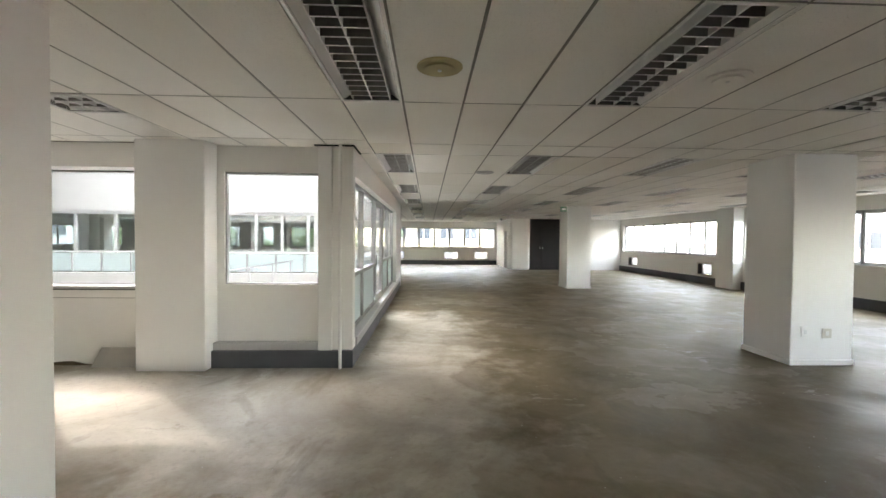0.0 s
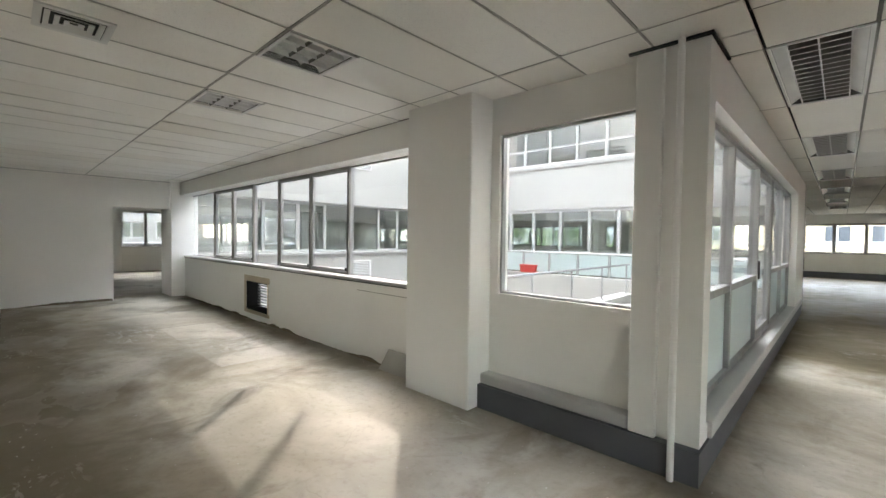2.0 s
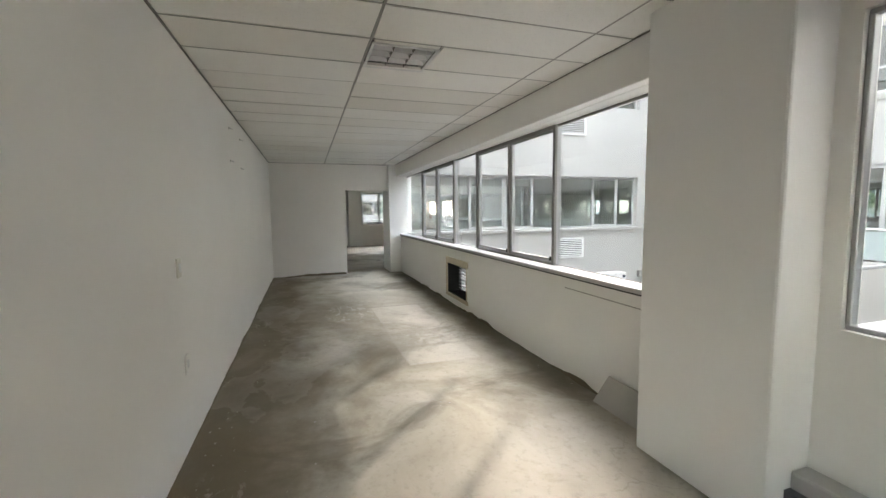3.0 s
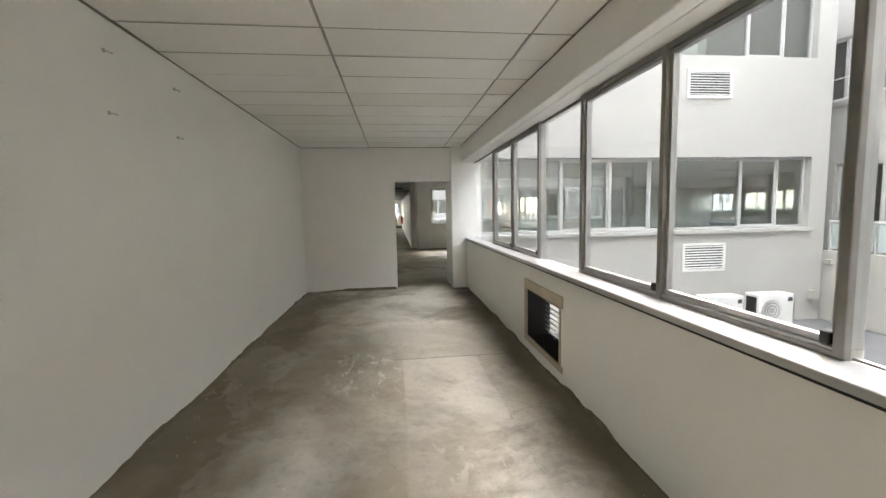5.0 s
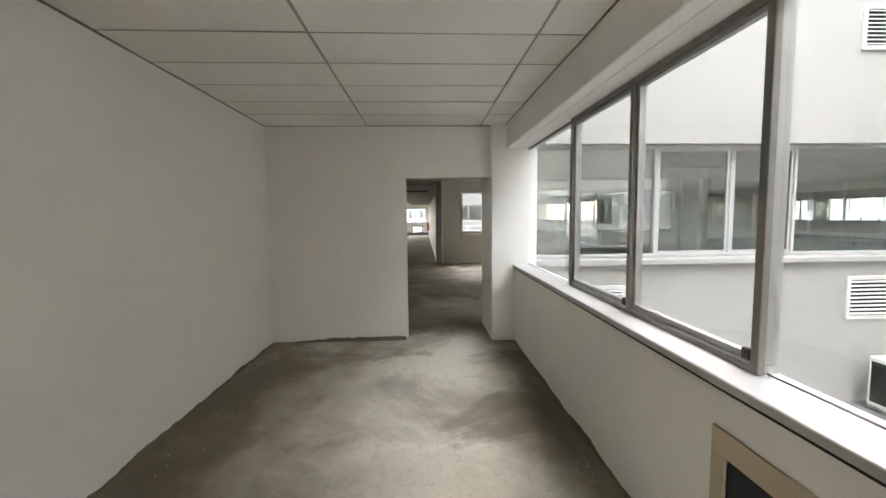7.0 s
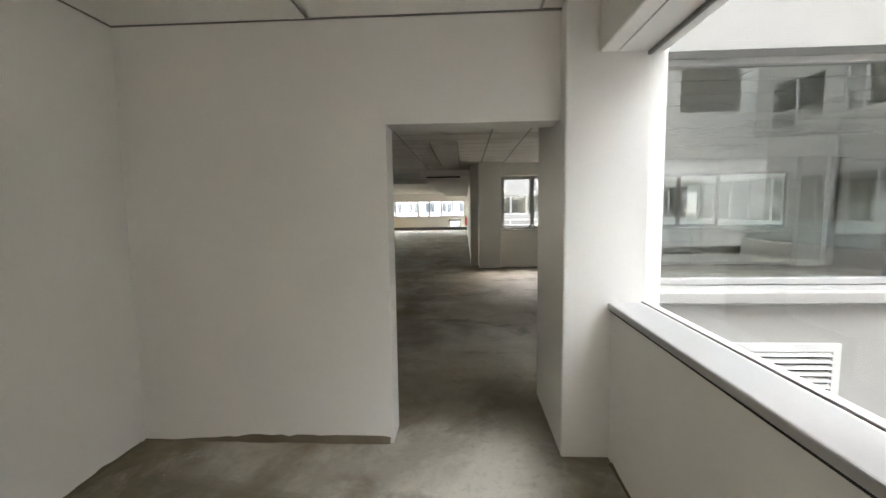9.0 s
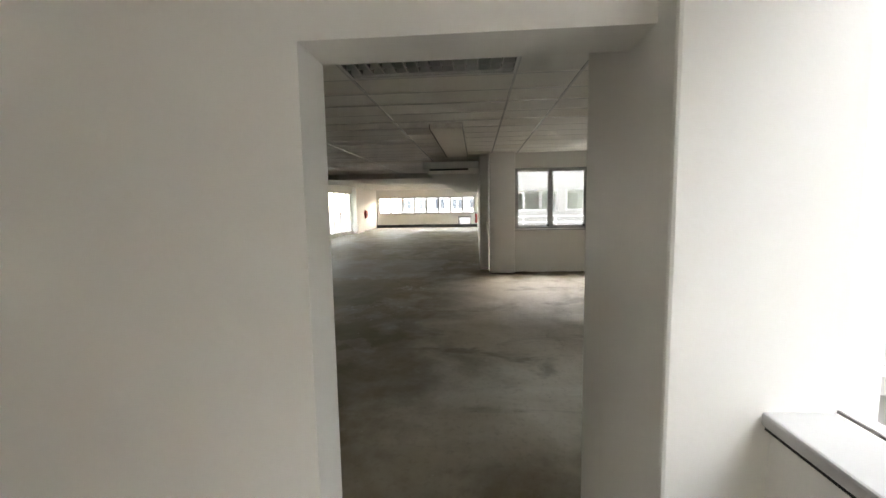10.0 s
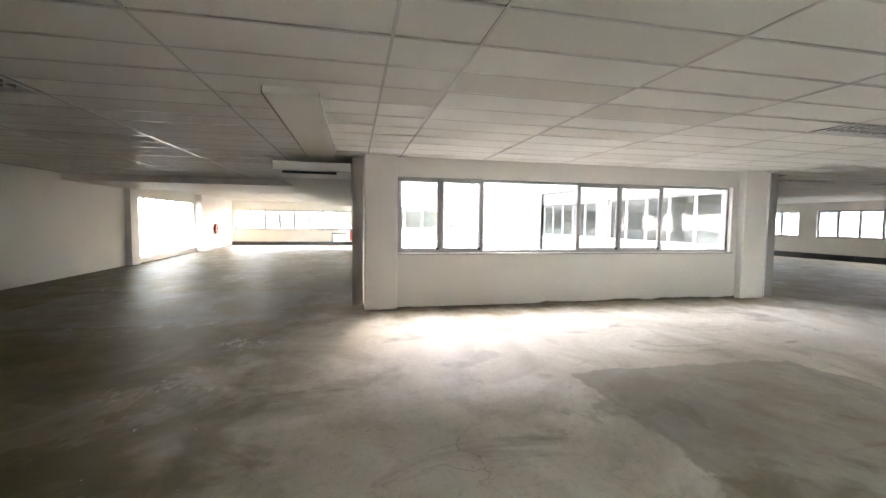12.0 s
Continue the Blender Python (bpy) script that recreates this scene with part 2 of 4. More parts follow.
    c = mixed(nt, ramp(nt, noise_node(nt, 30, 3, 0.5), [(0.735, 0.0), (0.76, 0.8)]), c, (0.66, 0.65, 0.61))
    # the straight joint across the passage and hairline cracks
    c = mixed(nt, math_node(nt, 'MULTIPLY', spot(nt, -7.225, -7.19, 3.65, 5.05, 0.012, 0.012), 0.6), c, (0.19, 0.17, 0.13))
    vor = nt.nodes.new("ShaderNodeTexVoronoi")
    vor.feature = 'DISTANCE_TO_EDGE'
    vor.inputs["Scale"].default_value = 0.45
    geo = nt.nodes.new("ShaderNodeNewGeometry")
    wob = nt.nodes.new("ShaderNodeTexNoise")
    wob.inputs["Scale"].default_value, wob.inputs["Detail"].default_value = 1.6, 6
    link(nt, geo.outputs["Position"], wob.inputs["Vector"])
    add = nt.nodes.new("ShaderNodeVectorMath")
    link(nt, geo.outputs["Position"], add.inputs[0])
    link(nt, wob.outputs["Color"], add.inputs[1])
    link(nt, add.outputs[0], vor.inputs["Vector"])
    crack = math_node(nt, 'MULTIPLY', ramp(nt, vor.outputs["Distance"], [(0.0, 1.0), (0.003, 0.0)]), ramp(nt, noise_node(nt, 0.7, 2), [(0.55, 0.0), (0.65, 0.5)]))
    c = mixed(nt, crack, c, (0.14, 0.12, 0.09))
    link(nt, c, b.inputs["Base Color"])
    link(nt, ramp(nt, noise_node(nt, 1.9, 8, 0.68, 0.3), [(0.32, 0.44), (0.55, 0.58), (0.7, 0.72)]), b.inputs["Roughness"])
    b.inputs["Specular IOR Level"].default_value = 0.26
    bump(nt, b, math_node(nt, 'MULTIPLY_ADD', mid, 0.6, math_node(nt, 'MULTIPLY', fine, 0.5)), 0.12, 0.012)
    return m


FLOOR = floor_material()


# ---- building helpers ----
def add_box(bm, x0, x1, y0, y1, z0, z1):
    r = bmesh.ops.create_cube(bm, size=1.0)
    for v in r["verts"]:
        v.co = Vector((x0 + (v.co.x + 0.5) * (x1 - x0), y0 + (v.co.y + 0.5) * (y1 - y0), z0 + (v.co.z + 0.5) * (z1 - z0)))
    return r["verts"]


def box(x0, x1, y0, y1, z0, z1, bevel=0.0, segments=1):
    bm = bmesh.new()
    add_box(bm, x0, x1, y0, y1, z0, z1)
    if bevel:
        bmesh.ops.bevel(bm, geom=bm.edges[:], offset=bevel, segments=segments, affect='EDGES', profile=0.5)
    return bm


def boxes(*dims):
    bm = bmesh.new()
    for d in dims:
        add_box(bm, *d)
    return bm


def tube(p, q, r, n=12, r2=None):
    bm = bmesh.new()
    p, q = Vector(p), Vector(q)
    d = q - p
    res = bmesh.ops.create_cone(bm, cap_ends=True, segments=n, radius1=r, radius2=r if r2 is None else r2, depth=d.length)
    m = Matrix.Translation((p + q) / 2) @ d.to_track_quat('Z', 'Y').to_matrix().to_4x4()
    bmesh.ops.transform(bm, matrix=m, verts=res["verts"])
    return bm


def mesh_from(name, bm, mat):
    me = bpy.data.meshes.new(name)
    bm.to_mesh(me)
    bm.free()
    me.materials.append(mat)
    return me


def part(name, bm, mat, parent=None, label=""):
    ob = new(name, mesh_from(name, bm, mat))
    if parent is not None:
        ob.parent = parent
    return tagged(ob, label) if label else ob


def thing(name, label, category, m=None, group="", kind=""):
    ob = new(name)
    ob.empty_display_size = 0.1
    if m is not None:
        ob.matrix_basis = m
    return tagged(ob, label, category, group, kind)


def structure(name, bm, mat, label, category):
    ob = part(name, bm, mat)
    return tagged(ob, label, category, kind="structure")


def spans(a0, a1, cuts):
    out, a = [], a0
    for c0, c1 in sorted(cuts):
        if c0 > a:
            out.append((a, c0))
        a = max(a, c1)
    if a1 > a:
        out.append((a, a1))
    return out


def wall(name, axis, v0, v1, a0, a1, z0, z1, holes=(), mat=None, label="white painted plaster wall with faint marks", category="wall"):
    """A thick wall along x or y from a0 to a1, between v0 and v1, with holes (a0, a1, z0, z1) through it."""
    bm = bmesh.new()
    cuts = sorted({a0, a1, *[min(max(h[i], a0), a1) for h in holes for i in (0, 1)]})
    for s0, s1 in zip(cuts, cuts[1:]):
        mid = (s0 + s1) / 2
        for b0, b1 in spans(z0, z1, [(h[2], h[3]) for h in holes if h[0] < mid < h[1]]):
            add_box(bm, *((s0, s1, v0, v1) if axis == 'x' else (v0, v1, s0, s1)), b0, b1)
    bmesh.ops.remove_doubles(bm, verts=bm.verts[:], dist=1e-5)
    bm.verts.index_update()
    seen = {}
    for f in bm.faces:
        seen.setdefault(tuple(sorted(v.index for v in f.verts)), []).append(f)
    twins = [f for fs in seen.values() if len(fs) > 1 for f in fs]
    if twins:
        bmesh.ops.delete(bm, geom=twins, context='FACES_ONLY')
    return structure(name, bm, mat or WALL, label, category)


def window(name, m, u0, u1, z0, z1, panes, label, bar=0.045, deep=0.07, metal=None, handles=True, pane_mat=None, shade_mat=None):
    """A metal window in local u (along the wall), v (depth, outwards) and z. panes: (u0, u1, kind). Dark inner strips,
    if given, stand in for backlit shade.
    """
    metal, pane_mat = metal or ALU, pane_mat or GLASS
    w = thing(name, label, "window", m, kind="structure")
    h = deep / 2
    thin = 0.012
    bare = {e for a, b, kind in panes if kind == "bare" for e in (a, b)}
    for a, b in spans(u0, u1, [(a, b) for a, b, kind in panes if kind == "bare"]):
        part("head_rail", box(a, b, -h, h, z1 - bar, z1, 0.004), metal, w)
        part("bottom_rail", box(a, b, -h, h, z0, z0 + bar, 0.004), metal, w)
        # dark strips painted in for the backlit inner face of the frame
        if shade_mat:
            part("rail_shade_strip", box(a, b, -h - 0.006, -h + 0.012, z1 - bar - 0.004, z1 - 0.001, 0.002), shade_mat, w, "dark strip for the backlit inner face")
            part("rail_shade_strip", box(a, b, -h - 0.006, -h + 0.012, z0 + 0.001, z0 + bar * 0.6, 0.002), shade_mat, w, "dark strip for the backlit inner face")
    edges = sorted({e for p in panes for e in p[:2]})
    for e in edges:
        if e in bare and e in (edges[0], edges[-1]):
            a, b = (u0, u0 + thin) if e == edges[0] else (u1 - thin, u1)
            part("jamb_gasket", box(a, b, -0.012, 0.02, z0, z1), TBAR, w, "dark gasket strip")
            continue
        a, b = (u0, u0 + bar) if e == edges[0] else (u1 - bar, u1) if e == edges[-1] else (e - bar / 2, e + bar / 2)
        part("mullion", box(a, b, -h - 0.004, h + 0.004, z0 + bar, z1 - bar, 0.004), metal, w)
        if shade_mat:
            part("mullion_shade_strip", box(a - 0.003, b + 0.003, -h - 0.012, -h + 0.018, z0 + 0.003, z1 - 0.003, 0.003), shade_mat, w, "dark strip for the backlit inner face")
        if e in bare:
            part("mullion_foot", boxes((a, b, -h - 0.004, h + 0.004, z0, z0 + bar), (a, b, -h - 0.004, h + 0.004, z1 - bar, z1)), metal, w)
    for a, b, kind in panes:
        a0, b0 = a + (bar if a == edges[0] else bar / 2), b - (bar if b == edges[-1] else bar / 2)
        if kind == "bare":
            a0, b0 = a + (thin if a == edges[0] else bar / 2), b - (thin if b == edges[-1] else bar / 2)
            part("bead", boxes((a0, b0, -0.008, 0.0, z0, z0 + 0.008), (a0, b0, -0.012, 0.004, z1 - 0.02, z1)), TBAR, w, "thin dark glazing bead")
            part("pane", box(a0, b0, 0.004, 0.01, z0, z1), pane_mat, w)
        elif kind == "sash":
            s = bar * 0.75
            bm = boxes((a0, b0, -0.02, 0.012, z0 + bar, z0 + bar + s), (a0, b0, -0.02, 0.012, z1 - bar - s, z1 - bar),
                       (a0, a0 + s, -0.02, 0.012, z0 + bar + s, z1 - bar - s), (b0 - s, b0, -0.02, 0.012, z0 + bar + s, z1 - bar - s))
            sash = part("sash", bm, metal, w)
            part("pane", box(a0 + s, b0 - s, -0.006, 0.0, z0 + bar + s, z1 - bar - s), pane_mat, sash)
            if handles:
                part("latch", box(b0 - 0.05, b0 - 0.01, -0.045, -0.02, z0 + bar + 0.005, z0 + bar + 0.05, 0.004), BLACK, sash)
        else:
            part("pane", box(a0, b0, 0.004, 0.01, z0 + bar, z1 - bar), pane_mat, w)
    return w


def even(a, b, n, kind="fixed"):
    s = (b - a) / n
    return [(a + i * s, a + (i + 1) * s, kind) for i in range(n)]


def along_x(y):
    return pose(0, y, 0)


def along_y(x):
    return pose(x, 0, 0, 0, 0, 90)


CEIL = 2.62
TOP = 2.85

# ---- floor ----
bm = bmesh.new()
for x0, x1, y0, y1 in ((-38.9, 10.7, -8.1, 5.2), (-0.5, 10.7, 5.2, 25.7), (-19.2, -11.3, 5.2, 12.8), (-30.1, -0.5, 13.7, 25.7), (-30.1, -13.1, 12.8, 13.7)):
    add_box(bm, x0, x1, y0, y1, -0.25, 0.0)
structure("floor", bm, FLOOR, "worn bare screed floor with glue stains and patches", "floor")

# ---- walls ----
AC_S = (-7.27, -6.42, 0.16, 0.65)
wall("wall_window_south", 'x', 5.05, 5.30, -11.0, -2.0, 0, TOP, [(-10.92, -2.77, 0.93, 2.33), AC_S], label="white wall with a long window band and a low air opening")
wall("wall_bay", 'x', 5.05, 5.17, -2.0, -0.74, 0.0, TOP, [(-1.9, -0.78, 0.965, 2.31)], label="white panelled bay wall under a tall fixed window")
wall("wall_passage_south", 'x', 1.93, 2.08, -11.2, -1.45, 0, TOP, label="long plain white wall with old fixing holes")
wall("wall_passage_end", 'y', -11.2, -10.985, 2.08, 4.77, 0, TOP, [(3.74, 4.8, -1, 2.0)], label="white end wall with an open doorway")
structure("wall_door_pier", box(-11.72, -10.86, 4.77, 5.32, 0, TOP, 0.012, 2), COLUMN, "white plastered pier beside the doorway", "pier")
wall("wall_terrace", 'y', -0.60, -0.36, 4.97, 13.6, 0, TOP, [(5.13, 11.75, 0.30, 2.29)], label="white wall with a glazed front to the terrace")
structure("wall_corner_pier", box(-0.76, -0.60, 4.93, 5.17, 0, TOP, 0.006), COLUMN, "white corner pier", "pier")

EAST = [(14.1, 21.2, 1.0, 2.3), (5.9, 12.9, 1.0, 2.3), (-7.0, 4.8, 1.0, 2.3), (19.75, 20.6, 0.33, 0.72), (14.45, 15.2, 0.33, 0.72)]
wall("wall_east", 'y', 10.6, 10.82, -8.2, 25.8, 0, TOP, EAST, label="white outer wall with a window band above a dark skirting")
NORTH = [(-1.9, 4.65, 1.0, 2.24), (-9.5, -2.6, 1.0, 2.24), (-17.0, -10.2, 1.0, 2.24), (-22.5, -17.7, 1.0, 2.24), (-27.4, -23.2, 1.0, 2.24), (-30.0, -28.2, 1.0, 2.24), (1.54, 2.37, 0.33, 0.77), (3.4, 4.2, 0.33, 0.77), (-1.75, -0.93, 0.33, 0.77)]
wall("wall_north", 'x', 25.6, 25.82, -30.2, 10.8, 0, TOP, NORTH, label="white outer wall with a window band and air openings")
wall("wall_south", 'x', -8.2, -8.0, -14.5, 10.6, 0, TOP, label="plain white closing wall")
wall("wall_store_side", 'y', -1.45, -1.31, -8.0, 2.08, 0, TOP, label="plain white partition wall")
wall("wall_nook", 'y', 4.75, 4.93, 21.6, 25.6, 0, TOP, [(22.1, 22.95, -1, 2.0)], label="white partition wall with a narrow doorway")
bm = box(4.75, 5.75, 21.15, 21.6, 0, TOP, 0.14, 5)
structure("wall_nook_end", bm, WALL, "white wall end with a rounded corner", "wall")
wall("wall_hall_north", "x", 21.45, 21.65, 5.75, 10.6, 0, TOP, label="plain white wall at the end of the hall")
WESTF = (5.4, 12.55, 0.95, 2.44)
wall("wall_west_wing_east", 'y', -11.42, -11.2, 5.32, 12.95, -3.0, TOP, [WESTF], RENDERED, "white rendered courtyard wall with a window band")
wall("wall_west_wing_west", 'y', -19.31, -19.09, 5.08, 12.2, 0, TOP, [(5.12, 12.05, 0.955, 2.29)], label="white wall with a low window band")
wall("wall_side_room", 'x', 1.78, 1.974, -14.17, -11.2, 0, TOP, label="plain white wall with a rough bottom edge")
wall("wall_side_room_end", 'y', -14.17, -14.0, -2.9, 1.78, 0, TOP, label="plain white wall")
LEFTW = (-33.0, -27.4, 0.15, 2.25)
wall("wall_gallery_south", 'x', -2.92, -2.7, -39.0, -14.1, 0, TOP, [LEFTW], label="white wall with a tall bright window")
FARW = (-2.55, 4.17, 0.93, 2.1)
wall("wall_gallery_end", 'y', -39.0, -38.8, -2.7, 4.7, 0, TOP, [FARW, (3.08, 3.86, 0.17, 0.66)], label="white end wall with a window band")
wall("wall_gallery_north", 'x', 4.35, 4.55, -38.8, -19.45, 0, TOP, label="plain white wall along the gallery")
wall("wall_north_wing_west", 'y', -30.2, -30.0, 13.0, 25.6, 0, TOP, label="plain white closing wall")
NORTHF = [(-11.62, -0.75, 0.10, 2.33)]
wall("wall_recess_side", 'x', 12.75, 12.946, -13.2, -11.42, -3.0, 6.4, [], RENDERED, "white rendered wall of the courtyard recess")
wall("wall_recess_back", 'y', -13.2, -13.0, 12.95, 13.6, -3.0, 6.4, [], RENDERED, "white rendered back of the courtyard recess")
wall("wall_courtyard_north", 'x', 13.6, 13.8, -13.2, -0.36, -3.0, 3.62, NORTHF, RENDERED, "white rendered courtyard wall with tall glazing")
YARD2 = [(-30.0, -25.6, 0.95, 2.35), (-24.9, -20.2, 0.95, 2.35)]
# unseen upper parts of the yard walls added to cut sky and sun
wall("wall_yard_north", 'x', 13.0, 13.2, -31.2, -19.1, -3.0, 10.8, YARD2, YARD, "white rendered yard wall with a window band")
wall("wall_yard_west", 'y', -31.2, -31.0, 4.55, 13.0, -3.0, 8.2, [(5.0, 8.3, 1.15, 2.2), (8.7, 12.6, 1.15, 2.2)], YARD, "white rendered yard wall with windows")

# ---- plinths and skirtings ----
structure("skirting_bay", boxes((-1.985, -0.345, 4.90, 5.05, 0, 0.20), (-0.60, -0.345, 5.05, 13.3, 0, 0.20)), SKIRT, "dark grey painted plinth under the bay and terrace front", "skirting")
structure("ledge_bay", box(-1.985, -0.762, 4.93, 5.05, 0.20, 0.29, 0.015, 2), SILLPAINT, "white painted ledge over the dark plinth", "ledge")
structure("ledge_terrace", box(-0.59, -0.335, 5.17, 13.3, 0.20, 0.306, 0.012, 2), SILLPAINT, "white painted ledge under the glazed front", "ledge")
structure("skirting_east", box(10.52, 10.6, -8.0, 21.45, 0, 0.25, 0.01), SKIRT, "dark grey duct skirting along the windows", "skirting")
structure("skirting_north", box(-30.0, 4.75, 25.5, 25.6, 0, 0.25, 0.01), SKIRT, "dark grey duct skirting under the windows", "skirting")
structure("skirting_gallery", box(-38.8, -38.7, -2.7, 4.35, 0, 0.2, 0.01), SKIRT, "dark grey skirting under the end windows", "skirting")
structure("bulkhead_passage", box(-10.86, -2.768, 4.95, 5.0495, 2.331, CEIL + 0.03, 0.006), WALL, "white plastered beam above the passage windows", "beam")
structure("sill_passage", box(-10.94, -2.77, 5.025, 5.215, 0.905, 0.944, 0.008, 2), SILLPAINT, "pale grey painted window sill with a dark joint", "sill")
structure("trim_sill_joint", box(-10.9, -2.77, 5.034, 5.05, 0.894, 0.904), BLACK, "dark open joint under the window sill", "trim")
structure("sill_west_wing", box(-19.16, -19.06, 5.12, 12.1, 0.925, 0.955, 0.006), SILLPAINT, "pale painted window sill", "sill")
structure("sill_courtyard_west", box(-11.2, -11.12, 5.35, 12.6, 0.87, 0.95, 0.01), RENDERED, "projecting white sill under the courtyard windows", "sill")

# ---- columns ----
def column(x0, x1, y0, y1, label, base=False):
    c = thing("column", label, "column", kind="structure")
    part("shaft", box(x0, x1, y0, y1, 0, TOP, 0.014, 2), COLUMN, c)
    if base:
        part("base_skirting", box(x0 - 0.015, x1 + 0.015, y0 - 0.015, y1 + 0.015, 0, 0.07, 0.006), COLUMN, c)
    return c


column(-2.765, -1.985, 4.775, 5.32, "white painted square column beside the window bay")
column(5.04, 5.84, 4.97, 5.75, "white square column with blank socket plates", True)
column(4.95, 5.72, 13.1, 13.9, "white square column with an exit sign above", True)
column(10.25, 10.6, 12.95, 13.75, "white pier between the outer windows")
column(10.25, 10.6, 4.85, 5.65, "white pier between the outer windows")
column(-19.45, -18.915, 4.555, 5.10, "white square column at the window wall's end")
column(-19.5, -18.94, 12.2, 12.77, "white square column at the window wall's end")
for cx in (-10.2, -18.6, -23.0):
    column(cx - 0.35, cx + 0.35, 24.9, 25.6, "white pier between the far windows")
column(-6.5, -5.9, 19.2, 19.8, "white square column in the far wing")
column(-15.2, -14.6, 19.2, 19.8, "white square column in the far wing")
structure("wall_gallery_pilaster", box(-27.35, -26.85, -2.7, -2.52, 0, CEIL, 0.01), COLUMN, "shallow white pilaster beside the tall window", "pilaster")
structure("wall_gallery_pier", box(-34.5, -33.0, -2.7, -2.45, 0, CEIL, 0.01), COLUMN, "white pier after the tall window", "pilaster")

# ---- ceilings ----
def lines(a, step, lo, hi):
    n0, n1 = math.ceil((lo - a) / step + 1e-6), math.floor((hi - a) / step - 1e-6)
    return [lo] + [a + step * i for i in range(n0, n1 + 1)] + [hi]


def ceiling(name, xs, ys, z, lamps, label, bar=None):
    """Lay-in tiles between thin bars; lamps are rectangles left open, cut out of one cell each."""
    rng = random.Random(len(xs) * 7 + len(ys))
    verts, faces, mats = [], [], []

    def add_quad(pts, mi):
        i = len(verts)
        verts.extend(pts)
        faces.append((i, i + 1, i + 2, i + 3))
        mats.append(mi)

    def tile(x0, x1, y0, y1):
        g = 0.010
        if x1 - x0 < 0.03 or y1 - y0 < 0.03:
            return
        x0, x1, y0, y1 = x0 + g, x1 - g, y0 + g, y1 - g
        d = [z + rng.uniform(-0.004, 0.005) for _ in range(4)]
        i = len(verts)
        verts.extend([(x0, y0, d[0]), (x1, y0, d[1]), (x1, y1, d[2]), (x0, y1, d[3]), (x0, y0, z + 0.018), (x1, y0, z + 0.018), (x1, y1, z + 0.018), (x0, y1, z + 0.018)])
        for f in ((0, 3, 2, 1), (0, 1, 5, 4), (1, 2, 6, 5), (2, 3, 7, 6), (3, 0, 4, 7)):
            faces.append(tuple(i + k for k in f))
            mats.append(0)

    def rod(x0, x1, y0, y1):
        a = z + (-0.006 if bar is TBAR_PALE else 0.001)
        add_quad([(x0, y0, a), (x0, y1, a), (x1, y1, a), (x1, y0, a)], 1)

    for x0, x1 in zip(xs, xs[1:]):
        for y0, y1 in zip(ys, ys[1:]):
            cut = [l for l in lamps if x0 < (l[0] + l[1]) / 2 < x1 and y0 < (l[2] + l[3]) / 2 < y1]
            if not cut:
                tile(x0, x1, y0, y1)
                continue
            l = cut[0]
            tile(x0, x1, l[3], y1)
            tile(x0, x1, y0, l[2])
            tile(x0, l[0], l[2], l[3])
            tile(l[1], x1, l[2], l[3])
    def clear(a0, a1, b, k):
        """stretches of the line at b that no lamp opening crosses"""
        return spans(a0, a1, [(l[2 - k], l[3 - k]) for l in lamps if l[k] + 0.02 < b < l[k + 1] - 0.02])
    w = 0.0112 if bar is TBAR_PALE else 0.008
    for x in xs[1:-1]:
        for s0, s1 in clear(ys[0], ys[-1], x, 0):
            rod(x - w, x + w, s0, s1)
    for y in ys[1:-1]:
        for s0, s1 in clear(xs[0], xs[-1], y, 2):
            rod(s0, s1, y - w, y + w)
    up = z + 0.19
    add_quad([(xs[0], ys[0], up), (xs[0], ys[-1], up), (xs[-1], ys[-1], up), (xs[-1], ys[0], up)], 2)
    me = bpy.data.meshes.new(name)
    me.from_pydata(verts, [], faces)
    for mt in (TILE, bar or TBAR, BLACK):
        me.materials.append(mt)
    me.polygons.foreach_set("material_index", mats)
    me.update()
    tagged(new(name, me), label, "ceiling", kind="structure")


XE = lines(-0.16, 0.485, -0.16, 10.6)
YE = lines(1.83, 1.5, -8.0, 3.5)[:-1] + [4.79] + lines(5.38, 1.5, 5.3799, 25.6)[1:]
# the passage grid was laid from its west end and cut to fit towards the hall
XC = [-10.99] + [-10.43 + 0.5015 * k for k in range(8)] + [-6.92 + 0.48 * k for k in range(1, 12)] + [-1.15, -0.655, -0.16]
YC = lines(1.79, 1.5, -8.0, 3.5)[:-1] + [4.65, 5.06]
XW = lines(-13.46, 0.48, -19.31, -11.2)
YW = lines(1.67, 1.5, -2.7, 1.8)[:-1] + [3.19, 4.61, 5.16] + lines(6.64, 1.5, 6.639, 12.75)[1:]
XG = lines(-13.46, 0.48, -38.8, -19.31)
YG = [y for y in YW if y < 4.4] + [4.45]
XN = lines(-0.16, 0.493, -30.0, -0.16)
YN = lines(5.48, 1.5, 13.8, 25.6)
XT, YT = [-0.36, -0.16], [5.06] + [y for y in YE if 5.2 < y < 13.7] + [13.8]
LAMPS_E = [(x + 0.005, x + 0.48, y + 0.005, y + 1.495) for x in [-0.16 + 1.94 * i for i in range(6)] for y in (-4.17, -1.17, 1.83, 5.38, 8.38, 11.38, 14.38, 17.38)]
LAMPS_E += [(x + 0.005, x + 0.48, y + 0.005, y + 1.495) for x in (-0.16, 1.78) for y in (20.38,)]
LAMPS_C = [(-2.62, -2.14, 3.305, 3.775), (-4.10, -3.62, 3.305, 3.775)]
LAMPS_W = [(-13.455, -12.985, 3.195, 4.605), (-16.335, -15.865, 0.175, 1.665), (-15.855, -15.385, 9.645, 11.135)]
LAMPS_N = [(x + 0.005, x + 0.488, y + 0.005, y + 1.495) for x in [-0.16 - 0.493 * k for k in (9, 17, 25, 33, 41)] for y in (14.48, 17.48, 20.48)]
